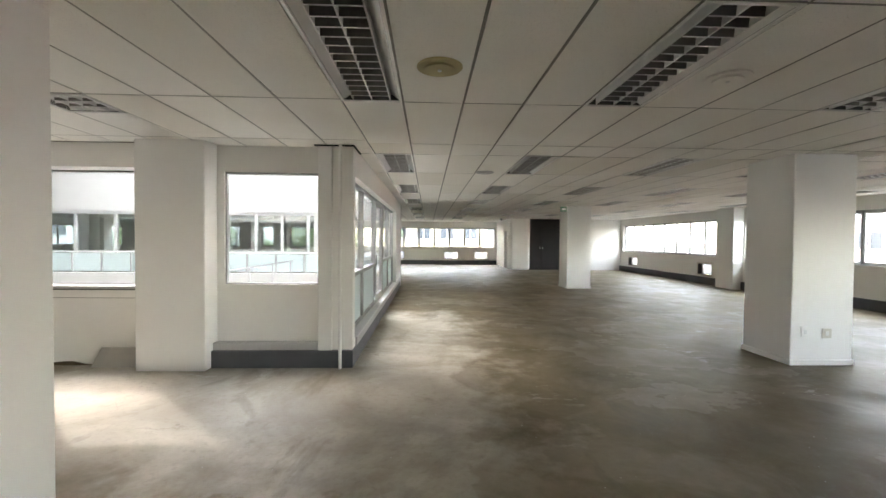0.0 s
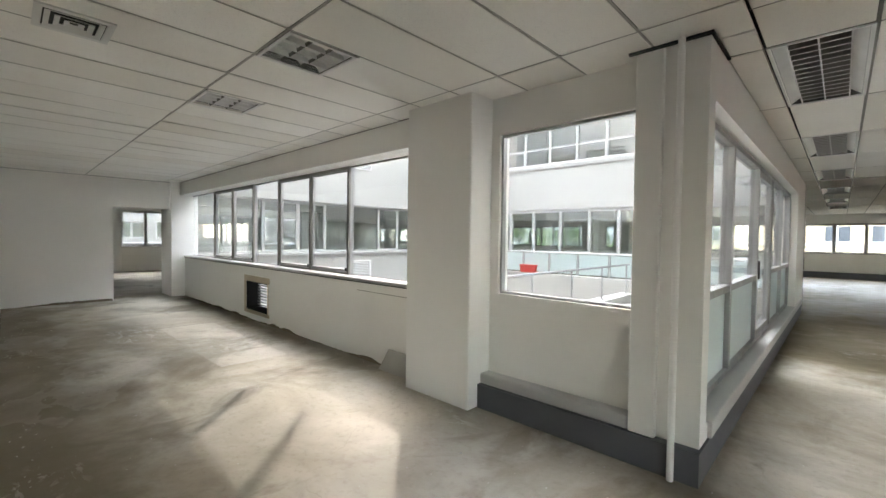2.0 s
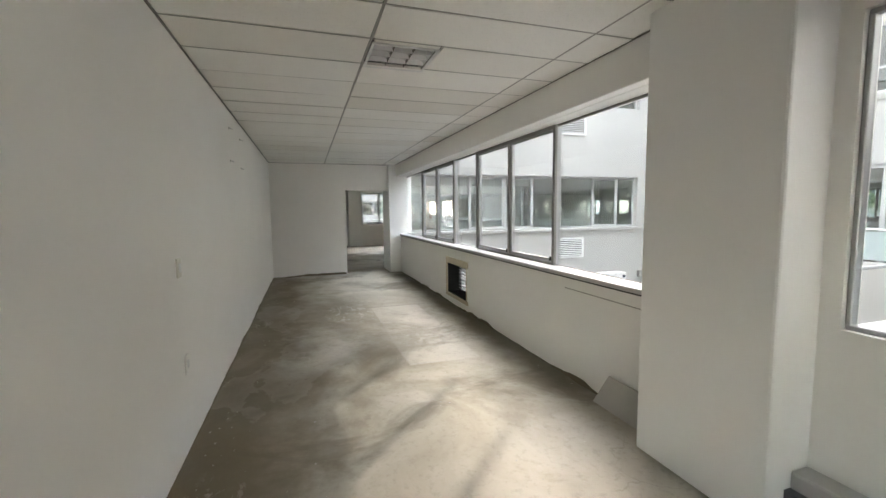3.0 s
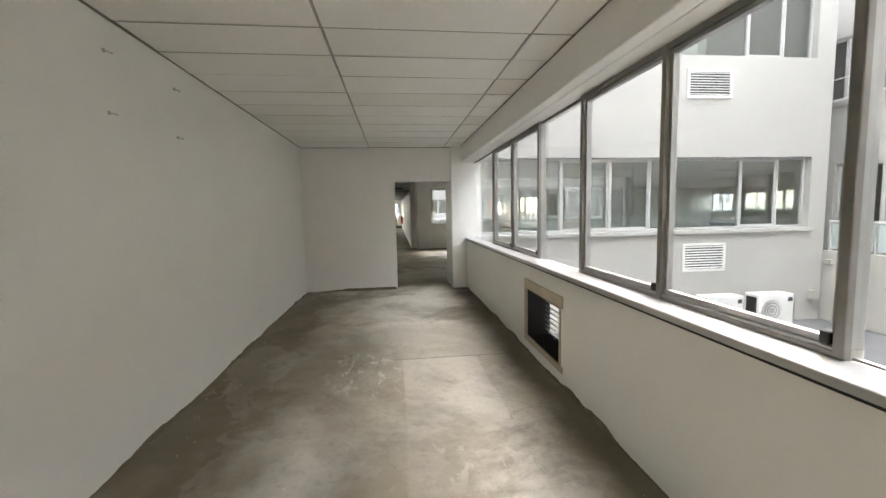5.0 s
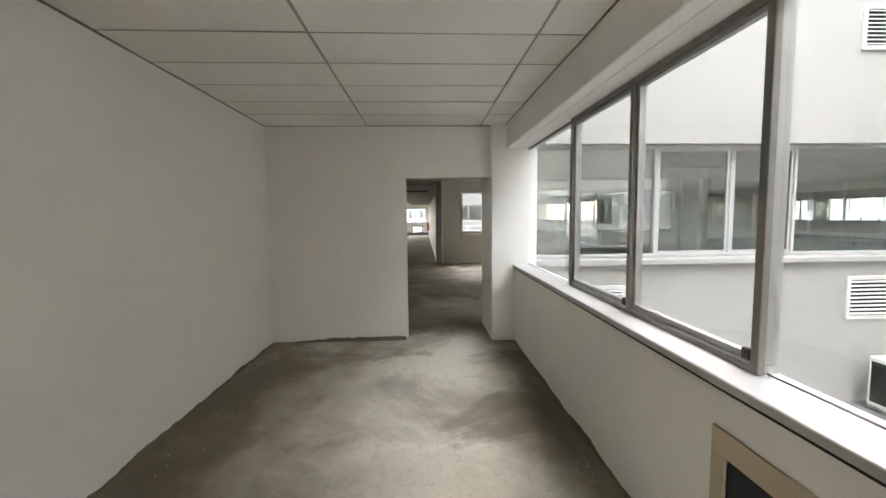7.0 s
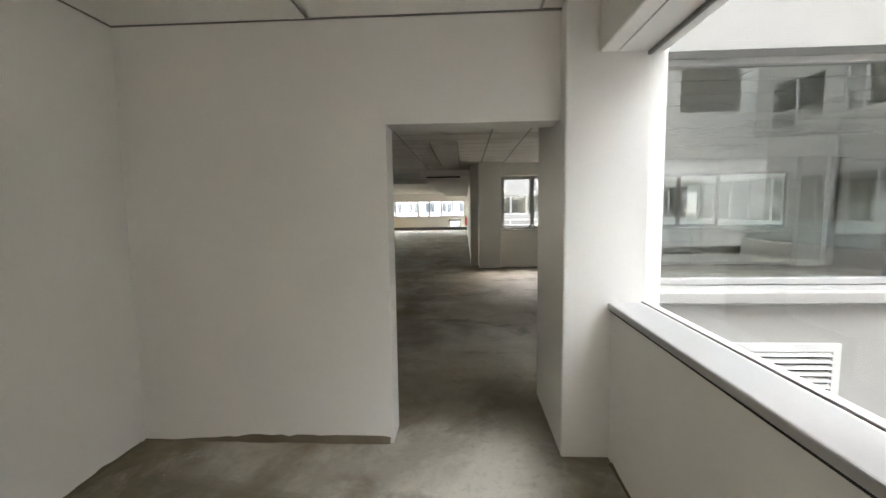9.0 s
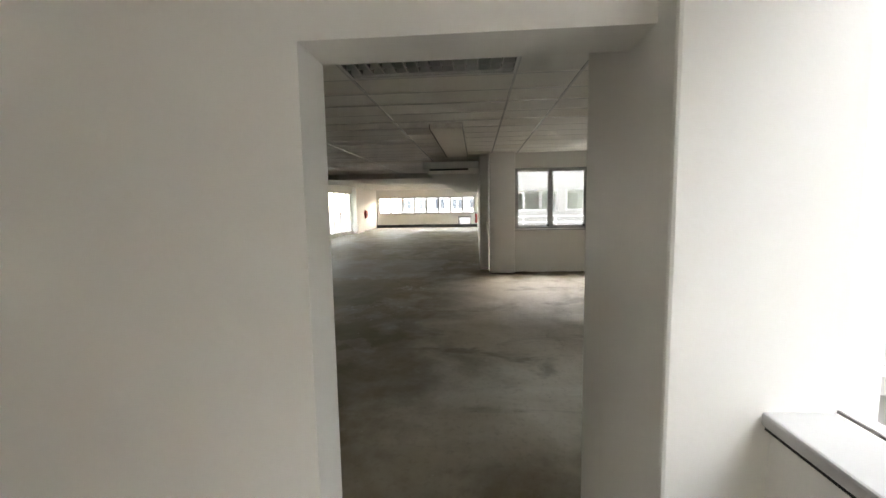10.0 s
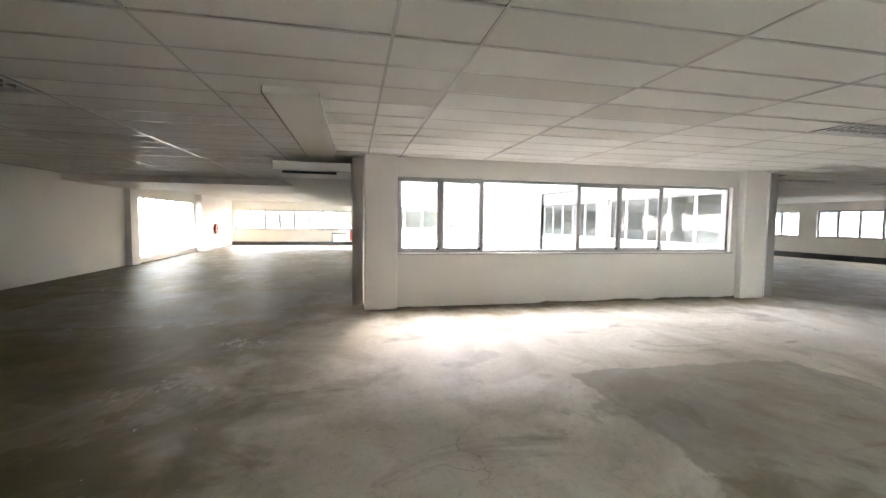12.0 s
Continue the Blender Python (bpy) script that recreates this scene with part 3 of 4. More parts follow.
ceiling("ceiling_hall", XE, YE, CEIL, LAMPS_E, "stained lay-in tile ceiling in a metal grid")
ceiling("ceiling_passage", XC, YC, CEIL, LAMPS_C, "off-white lay-in tile ceiling with uneven tiles", TBAR_DULL)
ceiling("ceiling_west_wing", XW, YW, CEIL, LAMPS_W, "off-white lay-in tile ceiling with glossy bars", TBAR_PALE)
ceiling("ceiling_link", [x for x in XW if x < -13.2] + [-13.1], [12.75, 13.1, 13.8], CEIL, [], "off-white lay-in tile ceiling")
ceiling("ceiling_gallery", XG, YG, CEIL, [], "off-white lay-in tile ceiling", TBAR_PALE)
ceiling("ceiling_hall_edge", XT, YT, CEIL, [], "narrow cut tiles along the terrace wall")
ceiling("ceiling_north_wing", XN, YN, CEIL, LAMPS_N, "off-white lay-in tile ceiling")
structure("ceiling_bulkhead", boxes((-27.2, -24.0, -2.7, 4.34, 2.44, 2.61)), WALL, "dropped plaster bulkhead across the gallery", "bulkhead")

# dark strips that stand in for the shadow gaps where ceiling and walls meet
structure("trim_ceiling_passage", boxes((-10.985, -1.45, 2.08, 2.092, CEIL - 0.008, CEIL + 0.01), (-10.985, -10.973, 2.092, 4.77, CEIL - 0.008, CEIL + 0.01), (-10.86, -2.77, 4.94, 4.949, CEIL - 0.006, CEIL + 0.01)), TBAR, "dark strip for the shadow gap along the ceiling edge", "trim")
structure("trim_ceiling_side_room", boxes((-14.17, -11.2, 1.974, 1.986, CEIL - 0.008, CEIL + 0.01)), TBAR, "dark strip for the shadow gap along the ceiling edge", "trim")
structure("trim_ceiling_gallery", boxes((-24.0, -14.0, -2.7, -2.688, CEIL - 0.008, CEIL + 0.01)), TBAR, "dark strip for the shadow gap along the ceiling edge", "trim")

# ---- roof slabs, upper storeys and courtyard ----
bm = bmesh.new()
for x0, x1, y0, y1 in ((-39.0, 10.82, -8.2, 5.3), (-0.6, 10.82, 5.3, 25.82), (-19.31, -11.202, 5.3, 12.948), (-30.2, -0.6, 13.8, 25.82), (-30.2, -13.2, 12.948, 13.8)):
    add_box(bm, x0, x1, y0, y1, TOP, 3.5)
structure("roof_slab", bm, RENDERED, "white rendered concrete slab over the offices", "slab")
wall("wall_upper_west", 'y', -11.42, -11.2, 9.0, 12.95, 3.5, 6.6, [(9.3, 12.53, 4.46, 6.0)], RENDERED, "unseen upper storey wall added to shade the facades with windows")
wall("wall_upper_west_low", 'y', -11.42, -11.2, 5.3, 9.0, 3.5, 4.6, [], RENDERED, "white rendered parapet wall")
# unseen side, back and roof set back to let a strip of sun through
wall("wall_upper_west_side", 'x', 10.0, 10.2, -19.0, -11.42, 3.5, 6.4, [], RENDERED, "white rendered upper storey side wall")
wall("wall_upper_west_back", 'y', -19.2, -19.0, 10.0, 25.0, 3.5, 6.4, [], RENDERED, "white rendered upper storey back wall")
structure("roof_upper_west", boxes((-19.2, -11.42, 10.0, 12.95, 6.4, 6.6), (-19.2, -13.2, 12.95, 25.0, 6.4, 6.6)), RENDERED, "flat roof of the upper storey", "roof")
wall("wall_upper_north", 'x', 13.6, 13.8, -13.2, 10.8, 3.62, 7.0, [(-12.4, -3.15, 3.66, 5.05), (-2.6, -0.6, 3.66, 5.05)], RENDERED, "unseen upper storey wall added to shade the facades with windows")
wall("wall_upper_north_back", 'x', 19.0, 19.2, -13.2, 10.8, 3.5, 7.0, [], WALL, "plain white room wall upstairs")
wall("wall_upper_north_west_end", 'y', -13.2, -13.0, 13.8, 19.0, 3.5, 5.6, [], WALL, "plain white end wall upstairs")
wall("wall_upper_north_east_end", 'y', 10.6, 10.8, 13.8, 19.0, 3.5, 5.6, [], WALL, "plain white end wall upstairs")
# unseen block added on the roof to keep the sun off the hall floor
structure("roof_sun_block", boxes((-12.1, -6.0, 13.8, 18.0, 5.82, 13.5)), RENDERED, "unseen white block added on the roof to stop the sun", "plant room")
structure("roof_upper_north", boxes((-13.2, 10.8, 13.8, 19.0, 5.6, 5.8)), RENDERED, "flat roof of the upper storey", "roof")
# unseen storeys added above the south, east and west wings to shade the facades
for name, x0, x1, y0, y1 in (("south", -39.0, 10.82, -8.2, 5.0), ("east", 0.0, 10.82, 5.0, 25.82), ("west", -19.0, -11.42, 5.0, 7.9)):
    holes = [(a, a + 1.9, z, z + 1.4) for z in (4.5, 7.6, 10.7) for a in [x0 + 1.2 + 2.6 * k for k in range(int((x1 - x0 - 2.5) / 2.6))]]
    holes_y = [(a, a + 1.9, z, z + 1.4) for z in (4.5, 7.6, 10.7) for a in [y0 + 1.0 + 2.6 * k for k in range(int((y1 - y0 - 2.0) / 2.6))]]
    h = 12.8 if name != "west" else 9.5
    wall("wall_upper_%s_a" % name, 'x', y1 - 0.2, y1, x0, x1, 3.5, h, [o for o in holes if o[3] < h], RENDERED, "unseen upper storey wall with openings, added to shade the facades")
    wall("wall_upper_%s_b" % name, 'x', y0, y0 + 0.2, x0, x1, 3.5, h, [], RENDERED, "unseen upper storey wall added to shade the facades")
    wall("wall_upper_%s_c" % name, 'y', x0, x0 + 0.2, y0 + 0.2, y1 - 0.2, 3.5, h, [o for o in holes_y if o[3] < h], RENDERED, "unseen upper storey wall with openings, added to shade the facades")
    wall("wall_upper_%s_d" % name, 'y', x1 - 0.2, x1, y0 + 0.2, y1 - 0.2, 3.5, h, [], RENDERED, "unseen upper storey wall added to shade the facades")
    structure("roof_upper_%s" % name, boxes((x0, x1, y0, y1, h, h + 0.3)), ROOFING, "flat felt roof over the added upper storeys", "roof")
    structure("partition_upper_%s" % name, boxes((x0 + 0.2, x1 - 0.2, (y0 + y1) / 2 - 0.1, (y0 + y1) / 2 + 0.1, 3.5, h)), WALL, "plain inner wall of the added upper storeys", "wall")
structure("ground", boxes((-600, 600, -600, 600, -6.3, -6.0)), EARTH, "grey street level ground far below", "ground")
structure("roof_courtyard_low", boxes((-13.0, -3.75, 5.3, 13.6, -1.3, -1.08)), ROOFING, "dark grey felt roof below the courtyard windows", "roof")
structure("terrace", boxes((-3.75, -0.6, 5.3, 12.95, -0.4, -0.06)), DECK, "grey screed terrace outside the glazed front", "terrace")
structure("kerb_terrace", boxes((-3.8, -3.45, 5.3, 12.95, -1.08, 0.12)), UPSTAND, "pale concrete upstand along the terrace edge", "kerb")
# yard roof coloured darker than it is, so the yard glares less
wall("wall_yard_floor", 'x', 4.6, 13.0, -31.0, -19.3, -1.4, -1.2, [], DECK, "yard roof darkened in colour to dim the yard", "roof")

wall("wall_yard_west_back", 'y', -36.3, -36.1, 4.6, 13.0, -0.2, 2.8, [], WALL, "plain room wall beyond the yard windows")
structure("floor_yard_west", boxes((-36.1, -31.2, 4.56, 13.0, -0.2, 0.0)), UPSTAND, "pale floor beyond the yard windows", "floor")
structure("ceiling_yard_west", boxes((-36.1, -31.2, 4.56, 13.0, 2.6, 2.8)), TILE, "plain ceiling beyond the yard windows", "ceiling")

# ---- windows ----
PA = [(-10.92, -9.3, "bare"), (-9.3, -8.3, "sash"), (-8.3, -7.32, "sash"), (-7.32, -6.33, "bare"), (-6.33, -5.33, "sash"), (-5.33, -4.36, "sash"), (-4.36, -2.77, "bare")]
window("window_1", along_x(5.22), -10.92, -2.77, 0.945, 2.33, PA, "long aluminium sliding window onto the courtyard", 0.034, 0.066, shade_mat=DARKALU)
structure("trim_window_jamb", box(-10.918, -10.862, 5.17, 5.235, 0.946, 2.326, 0.004), FRAMEPAINT, "pale painted jamb at the window's end", "jamb")
window("window_2", along_x(5.10), -1.9, -0.78, 0.965, 2.31, [(-1.9, -0.78, "fixed")], "tall fixed window pane in a thin metal frame", 0.022, 0.04)
PW = [(5.4, 7.06, "fixed"), (7.06, 8.1, "sash"), (8.1, 8.99, "sash"), (8.99, 11.03, "fixed"), (11.03, 11.9, "sash"), (11.9, 12.55, "fixed")]
window("window_3", along_y(-11.38), 5.4, 12.55, 0.955, 2.44, PW, "pale aluminium window band across the courtyard", metal=FRAMEPAINT, handles=False, pane_mat=FACADE_GLASS)
PP = [(5.12, 5.9, "sash"), (5.9, 6.68, "sash"), (6.68, 8.6, "fixed"), (8.6, 9.5, "sash"), (9.5, 10.45, "sash"), (10.45, 12.05, "fixed")]
window("window_4", along_y(-19.22), 5.12, 12.05, 0.957, 2.29, PP, "aluminium sliding window onto the second yard")
# the third band lies unseen behind the start, added to let daylight in
for i, (a, b, n) in enumerate(((14.1, 21.2, 8), (5.9, 12.9, 8), (-7.0, 4.8, 12))):
    window("window_%d" % (5 + i), along_y(10.72), a, b, 1.0, 2.3, even(a, b, n, "sash"), "aluminium window band to the street", handles=False)
for i, (a, b, _, _) in enumerate(NORTH[:6]):
    window("window_%d" % (8 + i), along_x(25.7), a, b, 1.0, 2.24, even(a, b, max(2, round((b - a) / 0.9)), "sash"), "aluminium window band in the far wall", handles=False)
window("window_14", along_y(-38.9), FARW[0], FARW[1], 0.93, 2.1, even(FARW[0], FARW[1], 8, "sash"), "aluminium window band in the end wall", handles=False)
window("window_15", along_x(-2.8), LEFTW[0], LEFTW[1], 0.15, 2.25, even(-33.0, -27.4, 6), "tall bright window in a thin metal frame", handles=False)
for i, (a, b) in enumerate(((-30.0, -25.6), (-24.9, -20.2))):
    window("window_%d" % (18 + i), along_x(13.1), a, b, 0.95, 2.35, even(a, b, 5, "sash"), "pale aluminium yard window band", metal=FRAMEPAINT, handles=False, pane_mat=FACADE_GLASS)
for i, (a, b) in enumerate(((5.0, 8.3), (8.7, 12.6))):
    window("window_%d" % (20 + i), along_y(-31.1), a, b, 1.15, 2.2, even(a, b, 4, "sash"), "pale aluminium yard window band", metal=FRAMEPAINT, handles=False, pane_mat=FACADE_GLASS)
window("window_22", along_y(-11.36), 9.3, 12.53, 4.46, 6.0, [(9.3, 11.04, "fixed"), (11.04, 11.86, "sash"), (11.86, 12.53, "fixed")], "pale aluminium window band upstairs", metal=FRAMEPAINT, handles=False, pane_mat=FACADE_GLASS)


def tall_glazing(name, m, u0, u1, z0, zt, z1, n, label, door=None, metal=None, pane_mat=None, lower=None):
    """Full-height glazing with a transom and frosted lower panes."""
    metal, pane_mat, lower = metal or ALU, pane_mat or GLASS, lower or FROSTED
    w = thing(name, label, "window", m, kind="structure")
    part("head_rail", box(u0, u1, -0.04, 0.04, z1 - 0.05, z1, 0.004), metal, w)
    part("bottom_rail", box(u0, u1, -0.04, 0.04, z0, z0 + 0.05, 0.004), metal, w)
    us = [u0 + (u1 - u0) * i / n for i in range(n + 1)] if isinstance(n, int) else n
    for i, u in enumerate(us):
        a, b = (u, u + 0.05) if i == 0 else (u - 0.05, u) if i == len(us) - 1 else (u - 0.03, u + 0.03)
        part("mullion", box(a, b, -0.045, 0.045, z0 + 0.05, z1 - 0.05, 0.004), metal, w)
    for i, (a, b) in enumerate(zip(us, us[1:])):
        if door == i:
            d = part("door_leaf", boxes((a + 0.03, b - 0.03, -0.03, 0.02, z0 + 0.05, z0 + 0.12), (a + 0.03, b - 0.03, -0.03, 0.02, z1 - 0.12, z1 - 0.05),
                                        (a + 0.03, a + 0.09, -0.03, 0.02, z0 + 0.12, z1 - 0.12), (b - 0.09, b - 0.03, -0.03, 0.02, z0 + 0.12, z1 - 0.12)), metal, w, "aluminium sliding door leaf")
            part("pane", box(a + 0.09, b - 0.09, -0.008, 0.0, z0 + 0.12, z1 - 0.12), GLASS, d)
            part("door_handle", box(a + 0.04, a + 0.08, -0.06, -0.03, 1.02, 1.22, 0.006), BLACK, d, "black door handle")
            continue
        part("transom", box(a + 0.03, b - 0.03, -0.04, 0.04, zt - 0.03, zt + 0.03, 0.004), metal, w)
        part("pane", box(a + 0.03, b - 0.03, -0.004, 0.004, zt + 0.03, z1 - 0.05), pane_mat, w)
        part("lower_pane", box(a + 0.03, b - 0.03, -0.004, 0.004, z0 + 0.05, zt - 0.03), lower, w, "pale green frosted lower pane")
    return w


tall_glazing("window_23", along_y(-0.5), 5.13, 11.75, 0.30, 1.04, 2.29, [5.13, 6.42, 7.92, 9.17, 10.45, 11.75], "tall glazed terrace front with a sliding door", 2)
NORTH_POSTS = [-11.62, -10.65, -9.4, -8.55, -7.68, -6.82, -5.9, -5.0, -4.18, -3.34, -2.45, -1.6, -0.75]
window("window_24", along_x(13.68), -11.62, -0.75, 0.10, 2.33, [(a, b, "fixed") for a, b in zip(NORTH_POSTS, NORTH_POSTS[1:])], "tall courtyard glazing behind a balustrade", 0.085, 0.10, FRAMEPAINT, False, FACADE_GLASS)
UPPER = [-12.4 + 0.872 * k for k in range(11)] + [-3.15]
window("window_25", along_x(13.68), -12.4, -3.15, 3.66, 5.05, [(a, b, "fixed") for a, b in zip(UPPER, UPPER[1:])], "upper storey glazing behind a thin balcony rail", 0.07, 0.09, FRAMEPAINT, False, PALE_GLASS)
window("window_26", along_x(13.68), -2.6, -0.6, 3.66, 5.05, even(-2.6, -0.6, 2), "upper storey glazing behind a thin balcony rail", 0.07, 0.09, FRAMEPAINT, False, PALE_GLASS)
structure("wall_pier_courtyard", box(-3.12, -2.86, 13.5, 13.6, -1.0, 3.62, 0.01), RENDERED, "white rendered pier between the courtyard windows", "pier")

# ---- recessed lights ----
def luminaire(name, wide, long, cols, rows, side, label, group, inside):
    """A recessed fluorescent fitting, unlit, its flange flush with the ceiling."""
    t = thing(name, label, "ceiling light", group=group)
    hw, hl, f = wide / 2, long / 2, 0.018
    deep, fin = (0.10, 0.052) if side > 0.03 else (0.062, 0.034)
    part("flange", boxes((-hw, hw, -hl, -hl + f, -0.006, 0.004), (-hw, hw, hl - f, hl, -0.006, 0.004), (-hw, -hw + f, -hl + f, hl - f, -0.006, 0.004), (hw - f, hw, -hl + f, hl - f, -0.006, 0.004)), ACWHITE, t)
    part("housing", boxes((-hw + f, hw - f, -hl + f, hl - f, deep, deep + 0.006), (-hw + f, hw - f, -hl + f, -hl + f + 0.004, 0.004, deep), (-hw + f, hw - f, hl - f - 0.004, hl - f, 0.004, deep),
                          (-hw + f, -hw + f + 0.004, -hl + f, hl - f, 0.004, deep), (hw - f - 0.004, hw - f, -hl + f, hl - f, 0.004, deep)), inside, t)
    iw = hw - f - side
    if side < 0.03:
        # mirror troughs, painted white for what they reflect, one across each row of cells
        span = 2 * (hl - f - 0.005) / rows
        for j in range(rows):
            bm = bmesh.new()
            y0 = -hl + f + 0.005 + span * j
            line = [[bm.verts.new((x, y0 + span * (0.5 - 0.5 * math.cos(math.pi * s / 10)), 0.008 + 0.046 * math.sin(math.pi * s / 10))) for s in range(11)] for x in (-iw + 0.004, iw - 0.004)]
            for s in range(10):
                bm.faces.new((line[0][s], line[0][s + 1], line[1][s + 1], line[1][s])).smooth = True
            part("mirror_trough", bm, BRIGHT, t, "curved mirror reflector")
    if side > 0.03:
        for s in (-1, 1):
            bm = bmesh.new()
            vs = [bm.verts.new(c) for y in (-hl + f, hl - f) for c in ((s * (hw - f), y, 0.002), (s * iw, y, 0.06), (s * iw, y, 0.066), (s * (hw - f), y, 0.008))]
            for q in ((0, 1, 5, 4), (1, 2, 6, 5), (2, 3, 7, 6), (3, 0, 4, 7), (0, 3, 2, 1), (4, 5, 6, 7)):
                bm.faces.new([vs[k] for k in q])
            bmesh.ops.recalc_face_normals(bm, faces=bm.faces[:])
            part("reflector", bm, LOUVRE, t, "satin side reflector painted white for its reflections")
    for i in range(cols + 1):
        x = -iw + 2 * iw * i / cols
        part("spine", boxes((x - 0.004, x + 0.004, -hl + f + 0.004, hl - f - 0.004, 0.003, fin + 0.006)), BRIGHT, t)
    inner = hl - f - 0.004
    for j in range(1, rows):
        y = -inner + 2 * inner * j / rows
        bm = bmesh.new()
        for i in range(cols):
            x0, x1 = -iw + 2 * iw * i / cols + 0.003, -iw + 2 * iw * (i + 1) / cols - 0.003
            vs = [bm.verts.new(c) for x in (x0, x1) for c in ((x, y, 0.002), (x, y + 0.007, fin), (x, y - 0.007, fin))]
            for q in ((0, 3, 4, 1), (1, 4, 5, 2), (2, 5, 3, 0), (0, 1, 2), (3, 5, 4)):
                bm.faces.new([vs[k] for k in q])
        bmesh.ops.recalc_face_normals(bm, faces=bm.faces[:])
        part("louvre_blade", bm, DARKALU, t)
        # glints along the blades, added as thin white strips
        if side > 0.03:
            part("blade_glint", boxes((-iw + 0.004, iw - 0.004, y - 0.0045, y + 0.0045, -0.001, 0.002)), BRIGHT, t, "bright strip painted as a glint along the louvre blade")
    for i in range(cols):
        x = -iw + 2 * iw * (i + 0.5) / cols
        part("tube", tube((x, -inner, deep - 0.016), (x, inner, deep - 0.016), 0.008, 10), STEEL, t, "thin unlit fluorescent tube")
    return t


def lay_lights(rects, long_kind):
    base = None
    for x0, x1, y0, y1 in rects:
        m = pose((x0 + x1) / 2, (y0 + y1) / 2, CEIL)
        if base is None:
            if long_kind:
                base = luminaire("ceiling_light", x1 - x0, y1 - y0, 2, 14, 0.075, "unlit recessed fluorescent light with a mirror louvre", "long ceiling lights", TROUGH)
            else:
                base = luminaire("square_ceiling_light", x1 - x0, y1 - y0, 4, 3, 0.0, "unlit square recessed light with a mirror louvre", "square ceiling lights", TROUGH)
            base.matrix_basis = m
        else:
            copy_thing(base, m)


lay_lights(LAMPS_E, True)
lay_lights(LAMPS_C, False)
lay_lights(LAMPS_W, True)
lay_lights(LAMPS_N, True)


# ---- ceiling fittings ----
def disc(r, z0, z1, n=32, bevel=0.004):
    bm = bmesh.new()
    res = bmesh.ops.create_cone(bm, cap_ends=True, segments=n, radius1=r, radius2=r, depth=z1 - z0)
    bmesh.ops.translate(bm, verts=res["verts"], vec=(0, 0, (z0 + z1) / 2))
    if bevel:
        bmesh.ops.bevel(bm, geom=[e for e in bm.edges if abs(e.verts[0].co.z - e.verts[1].co.z) < 1e-6], offset=bevel, segments=2, affect='EDGES')
    return bm


def round_diffuser(x, y, mat, label):
    t = thing("round_air_valve", label, "air valve", pose(x, y, CEIL), "round ceiling valves")
    part("rim", disc(0.145, -0.014, 0.0), mat, t)
    part("cone", disc(0.10, -0.026, -0.014, bevel=0.006), mat, t)
    part("knob", disc(0.014, -0.034, -0.026, 12, 0.002), ACWHITE, t)


round_diffuser(0.60, 2.62, YELLOWED, "yellowed round plastic air valve in the ceiling")
round_diffuser(2.52, 2.70, TILE, "off-white round air valve in the ceiling")
round_diffuser(1.44, 6.7, STEEL, "grey round air valve in the ceiling")
v = thing("square_air_vent", "white square ceiling vent with stepped louvres", "air vent", pose(-2.97, 2.43, CEIL))
part("vent_frame", boxes((-0.17, 0.17, -0.17, -0.135, -0.012, 0.0), (-0.17, 0.17, 0.135, 0.17, -0.012, 0.0), (-0.17, -0.135, -0.135, 0.135, -0.012, 0.0), (0.135, 0.17, -0.135, 0.135, -0.012, 0.0)), GRILLE, v)
part("backing", boxes((-0.135, 0.135, -0.135, 0.135, -0.003, -0.001)), BLACK, v)
for k, h in enumerate((0.128, 0.086, 0.044)):
    bm = bmesh.new()
    rings = [[bm.verts.new((sx * a, sy * a, z)) for sx, sy in ((-1, -1), (1, -1), (1, 1), (-1, 1))] for a, z in ((h, -0.014), (h - 0.024, -0.003), (h - 0.026, -0.005), (h - 0.002, -0.016))]
    for a, b in zip(rings, rings[1:] + rings[:1]):
        for s in range(4):
            bm.faces.new((a[s], a[(s + 1) % 4], b[(s + 1) % 4], b[s]))
    bmesh.ops.recalc_face_normals(bm, faces=bm.faces[:])
    part("stepped_louvre", bm, GRILLE, v)


# ---- air openings and grilles ----
def slats(parent, u0, u1, z0, z1, v, n, mat, tilt=35, half=0.028):
    h = (z1 - z0) / n
    for k in range(n):
        z = z0 + h * (k + 0.5)
        bm = boxes((u0, u1, v - half, v + half, z - 0.004, z + 0.004))
        bmesh.ops.rotate(bm, verts=bm.verts[:], cent=(0, v, z), matrix=Matrix.Rotation(radians(-tilt), 3, 'X'))
        part("slat", bm, mat, parent)


def air_opening(m, u0, u1, z0, z1, depth, label, mat, frame=0.07):
    t = thing("wall_air_opening", label, "air opening", m, "low wall openings")
    part("frame_top", box(u0 - frame, u1 + frame, -0.012, 0.0, z1, z1 + frame * 1.4, 0.003), mat, t)
    part("frame_bottom", box(u0 - frame, u1 + frame, -0.012, 0.0, z0 - frame * 0.8, z0, 0.003), mat, t)
    part("frame_side", box(u0 - frame, u0, -0.012, 0.0, z0, z1, 0.003), mat, t)
    part("frame_side", box(u1, u1 + frame * 0.4, -0.012, 0.0, z0, z1, 0.003), mat, t)
    # lining blackened to paint in the shade inside the opening
    part("lining", boxes((u0, u1, 0.0, depth, z0, z0 + 0.012), (u0, u1, 0.0, depth, z1 - 0.012, z1), (u0, u0 + 0.012, 0.0, depth, z0 + 0.012, z1 - 0.012), (u1 - 0.012, u1, 0.0, depth, z0 + 0.012, z1 - 0.012)), BLACK, t, "lining coloured black for the shade inside")
    slats(t, u0 + 0.012, u1 - 0.012, z0 + 0.02, z1 - 0.02, depth - 0.03, 9, STEEL)
    return t


air_opening(along_x(5.05), AC_S[0], AC_S[1], AC_S[2], AC_S[3], 0.24, "empty beige-framed air conditioner opening with a metal louvre", BEIGE)
